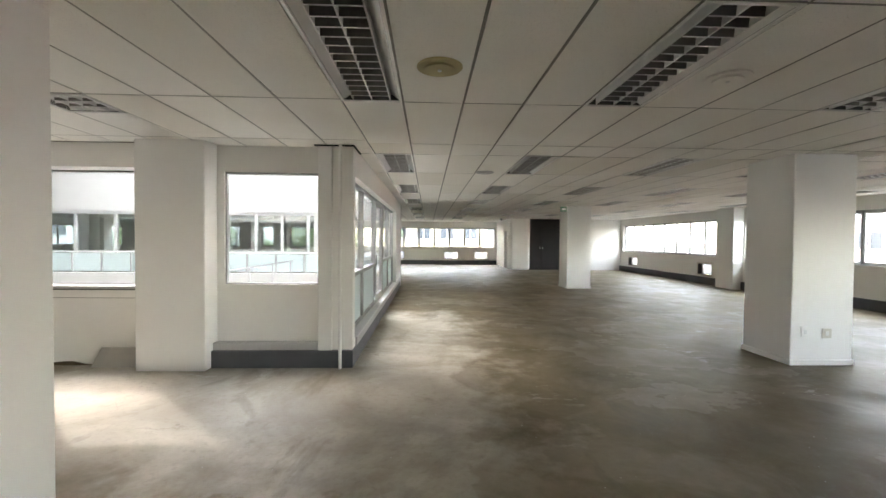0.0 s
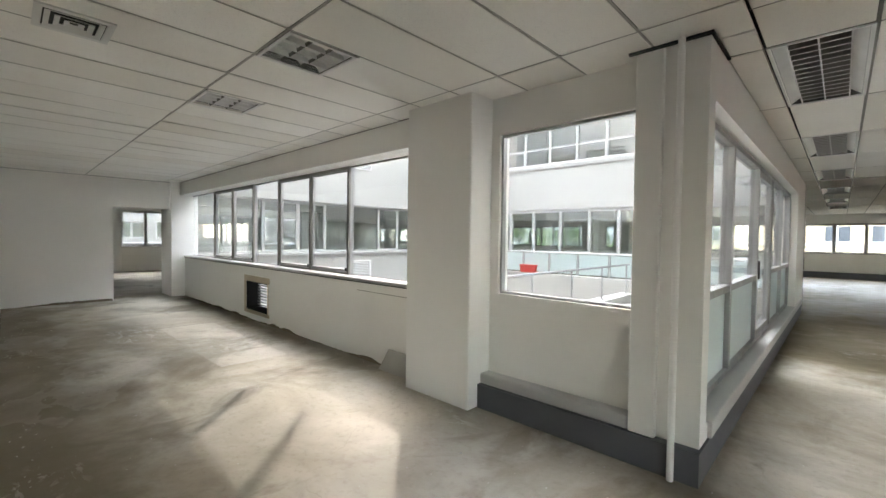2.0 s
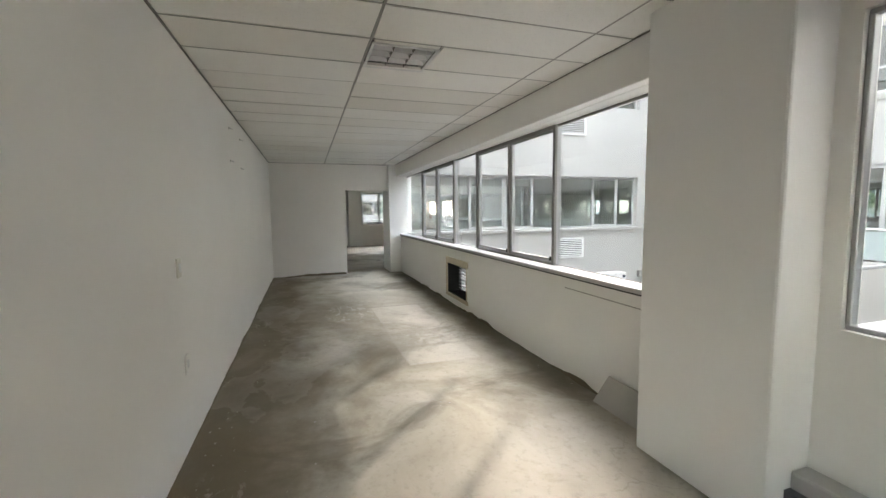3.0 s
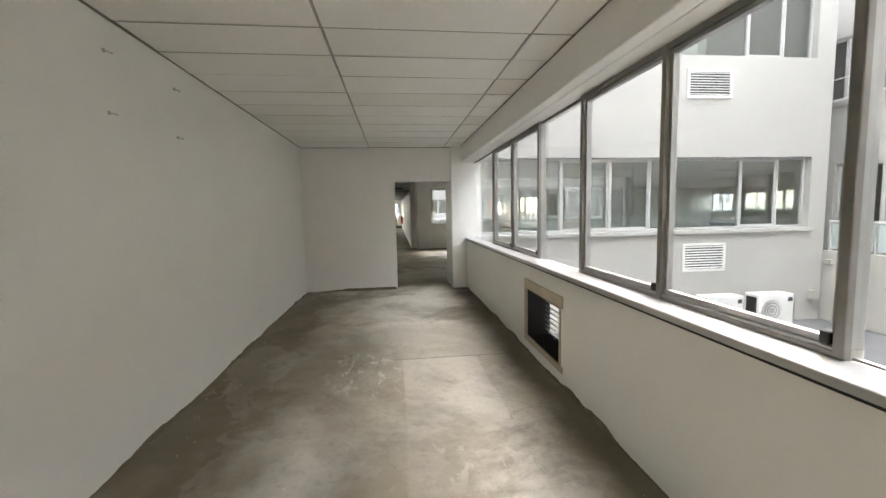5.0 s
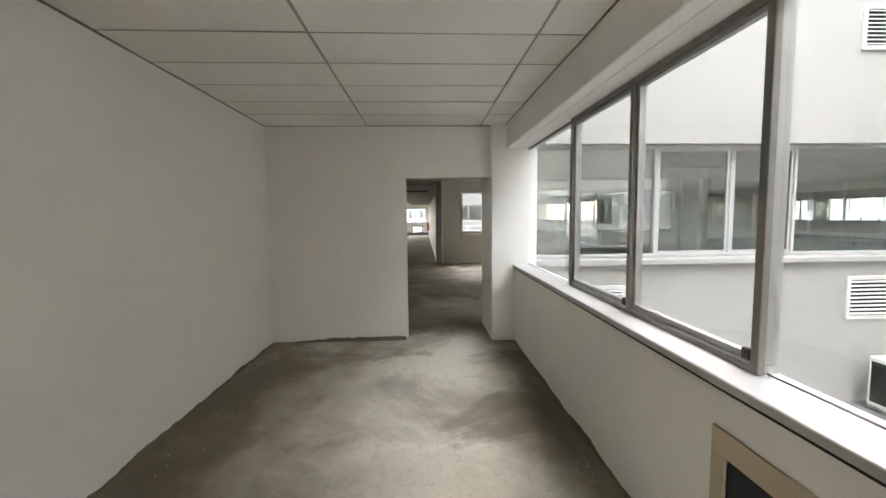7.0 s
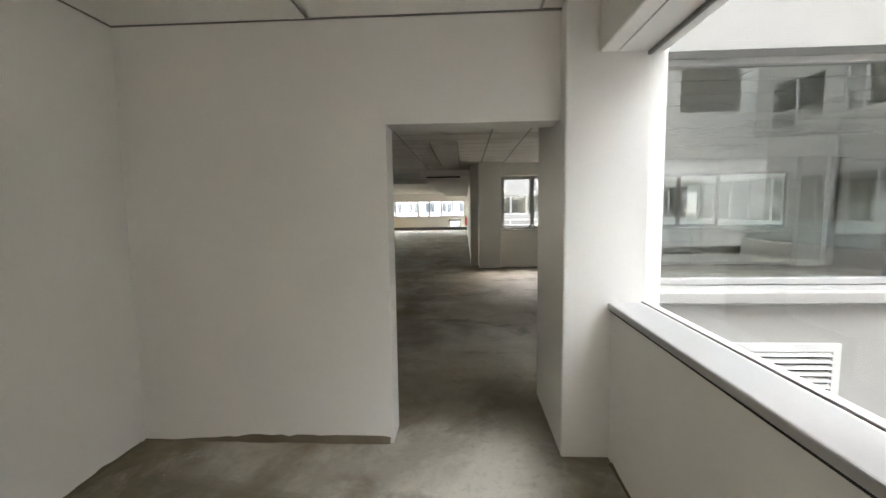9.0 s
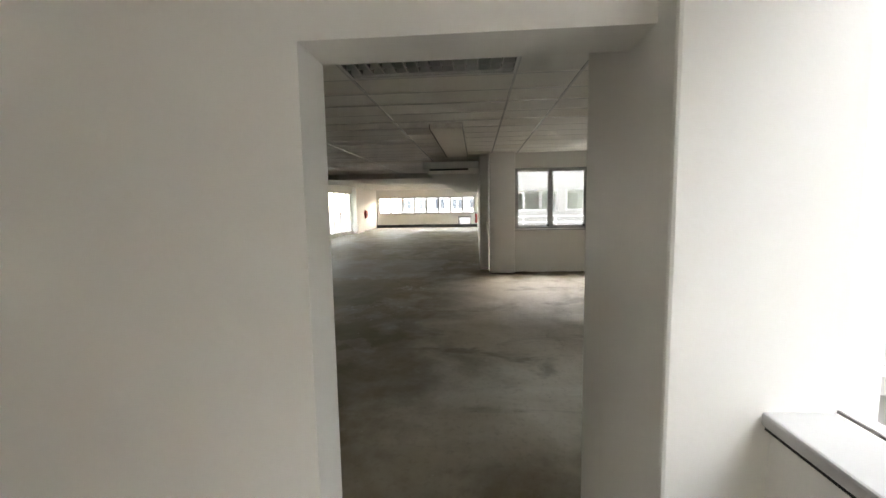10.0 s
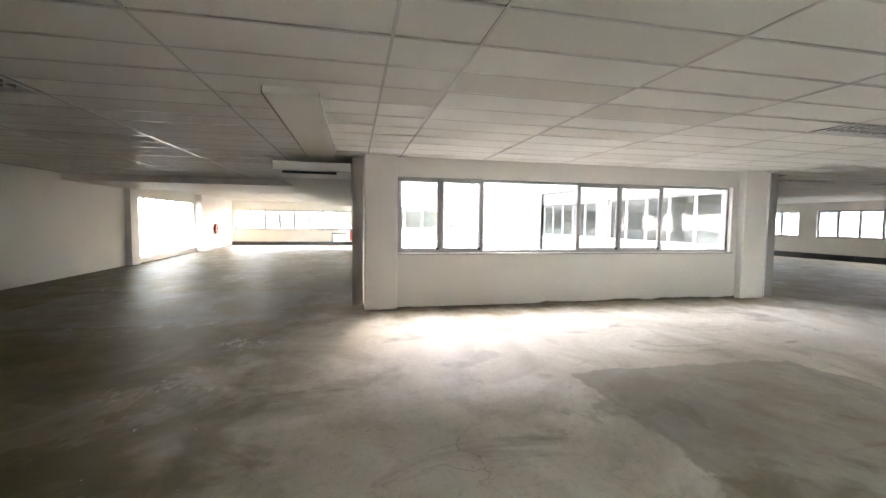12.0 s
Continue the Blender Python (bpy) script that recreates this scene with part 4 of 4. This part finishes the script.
for a, b in ((1.54, 2.37), (3.4, 4.2), (-1.75, -0.93)):
    air_opening(along_x(25.6), a, b, 0.33, 0.77, 0.2, "empty air conditioner opening lit from outside", PLASTIC, 0.04)
for a, b in ((19.75, 20.6), (14.45, 15.2)):
    air_opening(pose(10.6, 0, 0, 0, 0, 90) @ pose(0, 0, 0, 0, 0, 180), -b, -a, 0.33, 0.72, 0.2, "empty air conditioner opening lit from outside", PLASTIC, 0.04)


def facade_grille(m, u0, u1, z0, z1, label):
    t = thing("facade_grille", label, "grille", m, "facade grilles")
    f = 0.05
    part("grille_frame", boxes((u0, u1, -0.03, 0.0, z0, z0 + f), (u0, u1, -0.03, 0.0, z1 - f, z1), (u0, u0 + f, -0.03, 0.0, z0 + f, z1 - f), (u1 - f, u1, -0.03, 0.0, z0 + f, z1 - f)), GRILLE, t)
    part("backing", boxes((u0 + f, u1 - f, -0.006, 0.0, z0 + f, z1 - f)), BLACK, t)
    slats(t, u0 + f, u1 - f, z0 + f, z1 - f, -0.022, 9, GRILLE, -40, 0.016)


FACE_W = along_y(-11.2)
facade_grille(FACE_W, 9.65, 10.62, 0.08, 0.67, "white louvred grille in the courtyard wall")
facade_grille(FACE_W, 9.63, 10.62, 3.62, 4.18, "white louvred grille high in the courtyard wall")
facade_grille(FACE_W, 5.8, 6.6, 0.12, 0.60, "white louvred grille in the courtyard wall")

# ---- passage details ----
bm = bmesh.new()
vs = [bm.verts.new(c) for c in ((0, 0, 0), (0.6, 0, 0), (0.6, 0.09, 0.21), (0.06, 0.09, 0.21), (0, 0.016, 0), (0.6, 0.016, 0), (0.6, 0.106, 0.21), (0.06, 0.106, 0.21))]
for q in ((0, 1, 2, 3), (7, 6, 5, 4), (0, 4, 5, 1), (1, 5, 6, 2), (2, 6, 7, 3), (3, 7, 4, 0)):
    bm.faces.new([vs[k] for k in q])
b = part("loose_board", bm, BOARD)
b.matrix_basis = pose(-3.38, 4.93, 0.002)
tagged(b, "grey offcut board leaning against the wall", "board")


def plate(m, w, h, label, name="wall_plate", mat=None):
    t = thing(name, label, "wall plate", m, "wall plates")
    part("cover", box(-w / 2, w / 2, -0.011, 0.0, -h / 2, h / 2, 0.003, 2), mat or PLASTIC, t)
    part("switch", box(-w * 0.18, w * 0.18, -0.017, -0.011, -h * 0.22, h * 0.22, 0.002), ACWHITE, t)
    return t


plate(pose(-3.66, 2.08, 1.17, 0, 0, 180), 0.075, 0.12, "cream light switch plate on the white wall")
plate(pose(-3.70, 2.08, 0.55, 0, 0, 180), 0.075, 0.12, "cream blank plate low on the white wall", "blank_plate", WALL)
plate(pose(5.22, 4.97, 0.42), 0.10, 0.12, "blank socket plate on the column", "socket_plate", COLUMN)
plate(pose(5.50, 4.97, 0.40), 0.12, 0.12, "blank cream socket plate on the column", "socket_plate")
for x, z in ((-5.86, 2.42), (-5.86, 2.07), (-6.64, 2.42), (-6.64, 2.06)):
    t = thing("wall_plug", "grey wall plug with a bent screw sticking out", "wall plug", pose(x, 2.08, z, 0, 0, 180), "old wall plugs")
    part("plug", disc(0.013, -0.004, 0.004, 10, 0.001), BOARD, t).matrix_local = pose(0, 0, 0, 90)
    part("screw", tube((0, -0.004, 0), (0.035, -0.03, -0.006), 0.004, 8), STEEL, t)
b = part("corner_pipe", tube((-0.49, 4.88, 0.0), (-0.49, 4.88, CEIL), 0.02, 16), COLUMN)
tagged(b, "thin white painted pipe down the corner pier", "pipe")
structure("trim_pier_gap", boxes((-0.80, -0.335, 4.9, 4.932, CEIL - 0.012, CEIL + 0.002), (-0.352, -0.335, 4.94, 5.4, CEIL - 0.012, CEIL + 0.002)), BLACK, "dark ragged gap between pier and ceiling", "gap")
structure("trim_crack", boxes((-3.95, -2.8, 5.046, 5.05, 0.795, 0.803)), BOARD, "thin repaired line along the wall under the sill", "trim")


def ragged(name, m, length, height, out, seed, mat, label):
    """A crumbling, uneven strip of filler along the foot of a wall."""
    rng = random.Random(seed)
    bm = bmesh.new()
    n = int(length / 0.05)
    rows = []
    hgt = 0.4
    for i in range(n + 1):
        hgt = min(1.0, max(0.12, hgt + rng.uniform(-0.22, 0.22)))
        u = length * i / n
        rows.append([bm.verts.new(c) for c in ((u, 0, 0), (u, -out * (0.5 + 0.5 * hgt) * rng.uniform(0.7, 1.2), 0), (u, -out * 0.4 * hgt, height * hgt * hgt * 0.9), (u, 0, height * hgt * hgt * 1.35))])
    for r, s in zip(rows, rows[1:]):
        for k in range(3):
            bm.faces.new((r[k], s[k], s[k + 1], r[k + 1]))
    ob = part(name, bm, mat)
    ob.matrix_basis = m
    return tagged(ob, label, "filler strip", kind="structure")


ragged("trim_filler_passage_end", pose(-10.985, 2.08, 0.001, 0, 0, 90), 1.64, 0.035, 0.02, 3, SCREED, "crumbling cement edge at the wall's foot")
ragged("trim_filler_passage_south", pose(-1.25, 2.08, 0.001, 0, 0, 180), 9.7, 0.024, 0.016, 5, SCREED, "uneven cement edge at the wall's foot")
ragged("trim_filler_window_wall", pose(-10.8, 5.05, 0.001), 8.0, 0.03, 0.025, 6, SCREED, "uneven cement edge at the wall's foot")
ragged("trim_filler_side_room", pose(-11.2, 1.974, 0.001, 0, 0, 180), 2.95, 0.045, 0.03, 7, SCREED, "crumbling brown cement edge at the wall's foot")
ragged("trim_filler_west_wing", pose(-19.09, 5.1, 0.001, 0, 0, 90), 7.1, 0.03, 0.03, 8, SCREED, "uneven cement edge at the wall's foot")

rng = random.Random(11)
verts, faces = [], []
for k in range(260):
    if k % 3:
        x, y = rng.uniform(-10.5, -0.8), rng.choice((rng.uniform(2.1, 2.4), rng.uniform(2.2, 4.9), rng.uniform(4.6, 5.0)))
    else:
        x, y = rng.uniform(-18.5, -11.9), rng.uniform(2.2, 9.0)
    r = rng.uniform(0.003, 0.009) * (1.8 if rng.random() < 0.06 else 1)
    i = len(verts)
    verts += [(x + r * rng.uniform(0.6, 1.4), y, 0.0005), (x - r, y + r, 0.0005), (x - r * rng.uniform(0.4, 1.2), y - r, 0.0005), (x, y, r * 0.8)]
    faces += [(i, i + 1, i + 3), (i + 1, i + 2, i + 3), (i + 2, i, i + 3)]
me = bpy.data.meshes.new("floor_crumbs")
me.from_pydata(verts, [], faces)
me.materials.append(UPSTAND)
tagged(new("floor_crumbs", me), "scattered small plaster crumbs on the floor", "crumbs", kind="stuff")

# ---- hall fittings ----
c = thing("tall_cupboard", "dark laminate full-height cupboard with closed doors", "cupboard", pose(5.76, 21.45, 0))
part("carcass", box(0.0, 1.9, -0.02, 0.0, 0.0, CEIL, 0.002), CUPBOARD, c)
for k in range(3):
    d = part("door", box(0.01 + 0.63 * k, 0.62 + 0.63 * k, -0.045, -0.02, 0.06, CEIL - 0.02, 0.004), CUPBOARD, c)
    part("handle", box(0.54 + 0.63 * k if k != 1 else 0.68, 0.57 + 0.63 * k if k != 1 else 0.71, -0.07, -0.045, 1.08, 1.2, 0.004), STEEL, d, "small steel handle")
s = thing("exit_sign", "green hanging exit sign above the column", "sign", pose(4.75, 12.9, 2.42))
part("panel", box(-0.10, 0.10, -0.012, 0.012, 0.0, 0.16, 0.003), GREEN, s)
part("hanger", tube((0, 0, 0.16), (0, 0, 0.2), 0.006, 8), STEEL, s)
part("arrow_bar", boxes((-0.06, 0.06, -0.015, -0.012, 0.05, 0.11)), ACWHITE, s, "pale bar of lettering")
dm = thing("ceiling_camera", "small black dome camera under the ceiling", "camera", pose(4.3, 21.5, CEIL))
part("mount", disc(0.07, -0.03, 0.0, 20), BLACK, dm)
bm = bmesh.new()
bmesh.ops.create_uvsphere(bm, u_segments=16, v_segments=8, radius=0.06)
bmesh.ops.translate(bm, verts=bm.verts[:], vec=(0, 0, -0.035))
part("dome", bm, BLACK, dm)

# ---- west wing fittings ----
d = thing("air_duct", "white boxed air duct under the ceiling", "duct", pose(0, 0, 0))
part("casing", box(-19.0, -15.6, 3.64, 4.08, 2.56, CEIL + 0.01, 0.006), TILE, d)
part("edge_strip", boxes((-19.0, -15.6, 4.08, 4.092, 2.555, CEIL)), TBAR_PALE, d, "pale gloss edge strip")
part("side_strip", boxes((-19.0, -15.6, 3.628, 3.64, 2.555, CEIL)), TBAR, d, "dark edge strip")
part("end_strip", boxes((-15.6, -15.588, 3.64, 4.08, 2.565, CEIL)), TILE, d)
u = thing("ceiling_air_unit", "white ceiling air conditioner unit with a dark slot", "air conditioner", pose(0, 0, 0))
part("casing", box(-23.9, -19.0, 3.10, 4.33, 2.31, 2.46, 0.02, 2), ACWHITE, u)
part("tray", box(-32.0, -19.06, 3.2, 4.33, 2.19, 2.31, 0.02, 2), TILE, u)
part("slot", box(-19.05, -18.99, 3.25, 4.1, 2.27, 2.305, 0.004), BLACK, u, "dark air slot")
r = thing("hose_reel", "red fire hose reel on the white pier", "hose reel", pose(-35.6, -2.7, 1.03))
part("drum", disc(0.24, 0.02, 0.12, 24), RED, r).matrix_local = pose(0, 0, 0, -90)
part("hub", disc(0.06, 0.12, 0.15, 16), BLACK, r).matrix_local = pose(0, 0, 0, -90)
part("bracket", box(-0.05, 0.05, 0.0, 0.03, -0.28, 0.28, 0.004), STEEL, r)
e = thing("fire_extinguisher", "red fire extinguisher hung on the wall", "fire extinguisher", pose(-33.5, 4.26, 0.5))
part("cylinder", tube((0, 0, 0), (0, 0, 0.5), 0.075, 16), RED, e)
part("neck", tube((0, 0, 0.5), (0, 0, 0.57), 0.03, 12), BLACK, e)
part("lever", box(-0.01, 0.01, -0.1, 0.03, 0.57, 0.6, 0.003), BLACK, e)
part("hose", tube((0.05, -0.05, 0.54), (0.07, -0.07, 0.15), 0.012, 8), BLACK, e)
part("bracket", box(-0.03, 0.03, 0.06, 0.09, 0.2, 0.3), STEEL, e)
air_opening(pose(-38.8, 0, 0, 0, 0, 90), 3.08, 3.86, 0.17, 0.66, 0.18, "empty air conditioner opening lit from outside", BLACK, 0.05)

# ---- courtyard ----
rail = thing("terrace_railing", "thin grey steel railing on the terrace edge", "railing")
for k in range(6):
    y = 5.5 + 1.45 * k
    p = part("post", tube((-3.62, y, 0.12), (-3.62, y, 0.82), 0.02, 10), STEEL, rail)
    part("foot_plate", box(-3.68, -3.56, y - 0.06, y + 0.06, 0.12, 0.13), STEEL, p)
part("handrail", tube((-3.62, 5.35, 0.83), (-3.62, 12.95, 0.83), 0.022, 10), STEEL, rail)
rail = thing("balcony_railing", "white metal railing before the upper glazing", "railing")
for z in (3.72, 4.17):
    part("handrail", tube((-12.4, 13.54, z), (-0.6, 13.54, z), 0.013, 8), ACWHITE, rail)
for k in range(5):
    part("post", boxes((-12.35 + 2.6 * k, -12.33 + 2.6 * k, 13.53, 13.55, 3.64, 4.17)), ACWHITE, rail)
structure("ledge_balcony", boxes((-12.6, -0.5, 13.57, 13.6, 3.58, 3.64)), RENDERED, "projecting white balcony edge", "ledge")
structure("parapet_courtyard_north", box(-11.2, -0.6, 12.95, 13.12, -1.08, 0.44, 0.012), UPSTAND, "cream rendered parapet under the balustrade", "parapet")
rail = thing("balustrade", "white railed balustrade with pale green glass panels", "balustrade")
part("handrail", box(-11.15, -0.62, 13.0, 13.05, 1.045, 1.085, 0.008), ACWHITE, rail)
for k in range(13):
    part("post", box(-11.15 + 0.872 * k, -11.11 + 0.872 * k, 13.005, 13.045, 0.44, 1.045, 0.004), FRAMEPAINT, rail)
    if k < 12:
        part("panel", box(-11.09 + 0.872 * k, -10.30 + 0.872 * k, 13.02, 13.03, 0.48, 1.02), FROSTED, rail, "pale green frosted glass panel")


rail = thing("yard_railing", "white metal railing along the second yard", "railing")
for z in (0.35, 0.62, 0.9):
    part("handrail", tube((-30.2, 4.9, z), (-30.2, 12.9, z), 0.025, 8), ACWHITE, rail)
for k in range(6):
    part("post", boxes((-30.23, -30.17, 4.95 + 1.55 * k, 5.01 + 1.55 * k, -1.2, 0.9)), ACWHITE, rail)


def outdoor_unit(x, y, z, label):
    t = thing("outdoor_ac_unit", label, "air conditioner", pose(x, y, z, 0, 0, 90), "outdoor air conditioners")
    part("casing", box(-0.40, 0.40, -0.17, 0.17, 0.06, 0.72, 0.02, 2), ACWHITE, t)
    part("coil_side", box(-0.404, -0.396, -0.13, 0.13, 0.12, 0.66, 0.002), CUPBOARD, t, "dark coil grille in the side")
    part("foot", box(-0.34, -0.28, -0.19, 0.19, 0.0, 0.06), STEEL, t)
    part("foot", box(0.28, 0.34, -0.19, 0.19, 0.0, 0.06), STEEL, t)
    g = part("fan_guard", disc(0.22, 0.0, 0.012, 28, 0.004), STEEL, t, "round grey fan guard")
    g.matrix_local = pose(-0.1, -0.17, 0.39, 90)
    for r0 in (0.19, 0.13, 0.07):
        bm = bmesh.new()
        for k in range(24):
            a, b2 = 2 * math.pi * k / 24, 2 * math.pi * (k + 1) / 24
            vs = [bm.verts.new((q * math.cos(an), q * math.sin(an), zz)) for an in (a, b2) for q, zz in ((r0 - 0.012, 0.014), (r0 + 0.012, 0.018))]
            bm.faces.new((vs[0], vs[1], vs[3], vs[2]))
        part("guard_ring", bm, ACWHITE, g)
    part("badge", box(0.26, 0.36, -0.175, -0.17, 0.57, 0.65), GLAZED, t, "small dark badge")
    part("valve_cover", box(0.40, 0.45, -0.1, 0.08, 0.12, 0.34, 0.01), BOARD, t)
    return t


outdoor_unit(-10.82, 10.22, -1.08, "white outdoor air conditioner on the low roof")
outdoor_unit(-10.82, 11.34, -1.08, "white outdoor air conditioner on the low roof")
tagged(part("junction_box", box(-11.14, -10.98, 12.88, 12.95, 0.14, 0.26, 0.01), BOARD), "small grey junction box on the cream parapet", "junction box")
tagged(part("junction_box", box(-11.2, -11.08, 12.62, 12.82, -0.62, -0.42, 0.01), BOARD), "small grey junction box on the courtyard wall", "junction box")
tagged(part("waste_pipe", tube((-11.13, 12.2, -1.08), (-11.13, 12.2, -0.7), 0.06, 12), STEEL), "short grey pipe by the low roof", "pipe")
p = thing("planter_box", "red plastic planter box on the courtyard ledge", "planter", pose(-6.57, 13.04, 0.44))
bm = box(-0.28, 0.28, -0.10, 0.08, 0.0, 0.2)
for vt in bm.verts:
    if vt.co.z < 0.01:
        vt.co.x *= 0.85
part("tub", bm, RED, p)
part("rim", box(-0.30, 0.30, -0.12, 0.09, 0.2, 0.23, 0.006), RED, p)


# ---- distance ----
def far_building(m, w, d, h, storeys, bays, mat, label, name="office_building"):
    """A block seen through windows: local front at y = 0, facing -y, base at z = 0."""
    t = thing(name, label, "building", m)
    part("wall", boxes((-w / 2, w / 2, 0, d, 0, h)), mat, t)
    part("roof", boxes((-w / 2 - 0.2, w / 2 + 0.2, -0.2, d, h, h + 0.5)), GREYFACADE, t)
    for s in range(storeys):
        z = h * (s + 0.35) / storeys
        part("band", boxes((-w / 2, w / 2, -0.08, 0.0, z - 0.5, z - 0.3)), RENDERED, t)
        for k in range(bays):
            x = -w / 2 + w * (k + 0.5) / bays
            ww, hh = w / bays * 0.55, h / storeys * 0.45
            wi = part("window", boxes((x - ww / 2, x + ww / 2, -0.03, 0.0, z, z + hh)), GLAZED, t)
            part("sill", boxes((x - ww / 2 - 0.1, x + ww / 2 + 0.1, -0.15, 0.0, z - 0.12, z)), RENDERED, wi)
            part("frame", boxes((x - 0.05, x + 0.05, -0.06, -0.03, z, z + hh)), ACWHITE, wi)
    return t


far_building(pose(34, 10, -6, 0, 0, -90), 24, 12, 16, 5, 8, BRICKRED, "red brick office block across the street")
far_building(pose(36, 34, -6, 0, 0, -90), 20, 12, 12, 4, 6, GREYFACADE, "grey rendered office block across the street")
far_building(pose(-70, 4, -6, 0, 0, 90), 22, 12, 18, 6, 9, RENDERED, "white office block with small dark windows")
far_building(pose(-62, 13, -6, 0, 0, 90), 10, 10, 7.6, 2, 4, ORANGE, "low orange building across the street")
# tower added to keep the sun out of the north windows
far_building(pose(-34, 42, -6), 50, 14, 26, 8, 16, GREYFACADE, "grey office tower added beyond the street trees to block the sun")
far_building(pose(8, 58, -6), 26, 12, 13, 4, 8, OCHRE, "ochre rendered building across the street")


# two towers added to block the sun, leaving a gap between them
far_building(pose(-35.5, 58.5, -6, 0, 0, 45), 28, 12, 66, 18, 9, GREYFACADE, "grey high-rise block added to block the sun", "sun_block_tower")
far_building(pose(-67.5, 48.5, -6, 0, 0, 45), 21, 12, 66, 18, 7, OCHRE, "ochre high-rise block added to block the sun", "sun_block_tower")


def tree(x, y, base, h, seed):
    rng = random.Random(seed)
    t = thing("tree", "green leafy street tree with an uneven crown", "tree", pose(x, y, base), "street trees")
    bm = tube((0, 0, 0), (0.15, 0.1, h * 0.55), 0.22, 10, 0.11)
    for k in range(7):
        a = rng.uniform(0, 2 * math.pi)
        z = h * rng.uniform(0.38, 0.55)
        lb = tube((0.1, 0.07, z), (math.cos(a) * h * 0.22, math.sin(a) * h * 0.22, z + h * rng.uniform(0.12, 0.3)), 0.08, 7, 0.03)
        me = bpy.data.meshes.new("limb")
        lb.to_mesh(me)
        lb.free()
        bm.from_mesh(me)
        bpy.data.meshes.remove(me)
    part("trunk", bm, BARK, t)
    vs, fs = [], []
    clumps = [(rng.gauss(0, h * 0.17), rng.gauss(0, h * 0.17), h * rng.uniform(0.5, 0.95), h * rng.uniform(0.06, 0.13)) for _ in range(26)]
    for cx, cy, cz, cr in clumps:
        for _ in range(110):
            p = Vector((rng.gauss(0, 1), rng.gauss(0, 1), rng.gauss(0, 0.8)))
            p = Vector((cx, cy, cz)) + p.normalized() * cr * rng.uniform(0.5, 1.1)
            q = Euler((rng.uniform(0, 3), rng.uniform(0, 3), rng.uniform(0, 6))).to_matrix()
            i = len(vs)
            vs += [p + q @ Vector(c) * 0.16 for c in ((-1, 0, 0), (0, -0.5, 0.1), (1, 0, 0), (0, 0.5, 0.1))]
            fs.append((i, i + 1, i + 2, i + 3))
    me = bpy.data.meshes.new("crown")
    me.from_pydata([tuple(c) for c in vs], [], fs)
    me.materials.append(LEAF)
    cr = new("crown", me)
    cr.parent = t


for k, (x, y, h) in enumerate(((-12, 40, 9.5), (-20, 38, 8.5), (-26, 41, 10), (-5, 42, 9), (-31, -14, 8.5), (-37, -18, 9.5))):
    tree(x, y, -6.0, h, 20 + k)
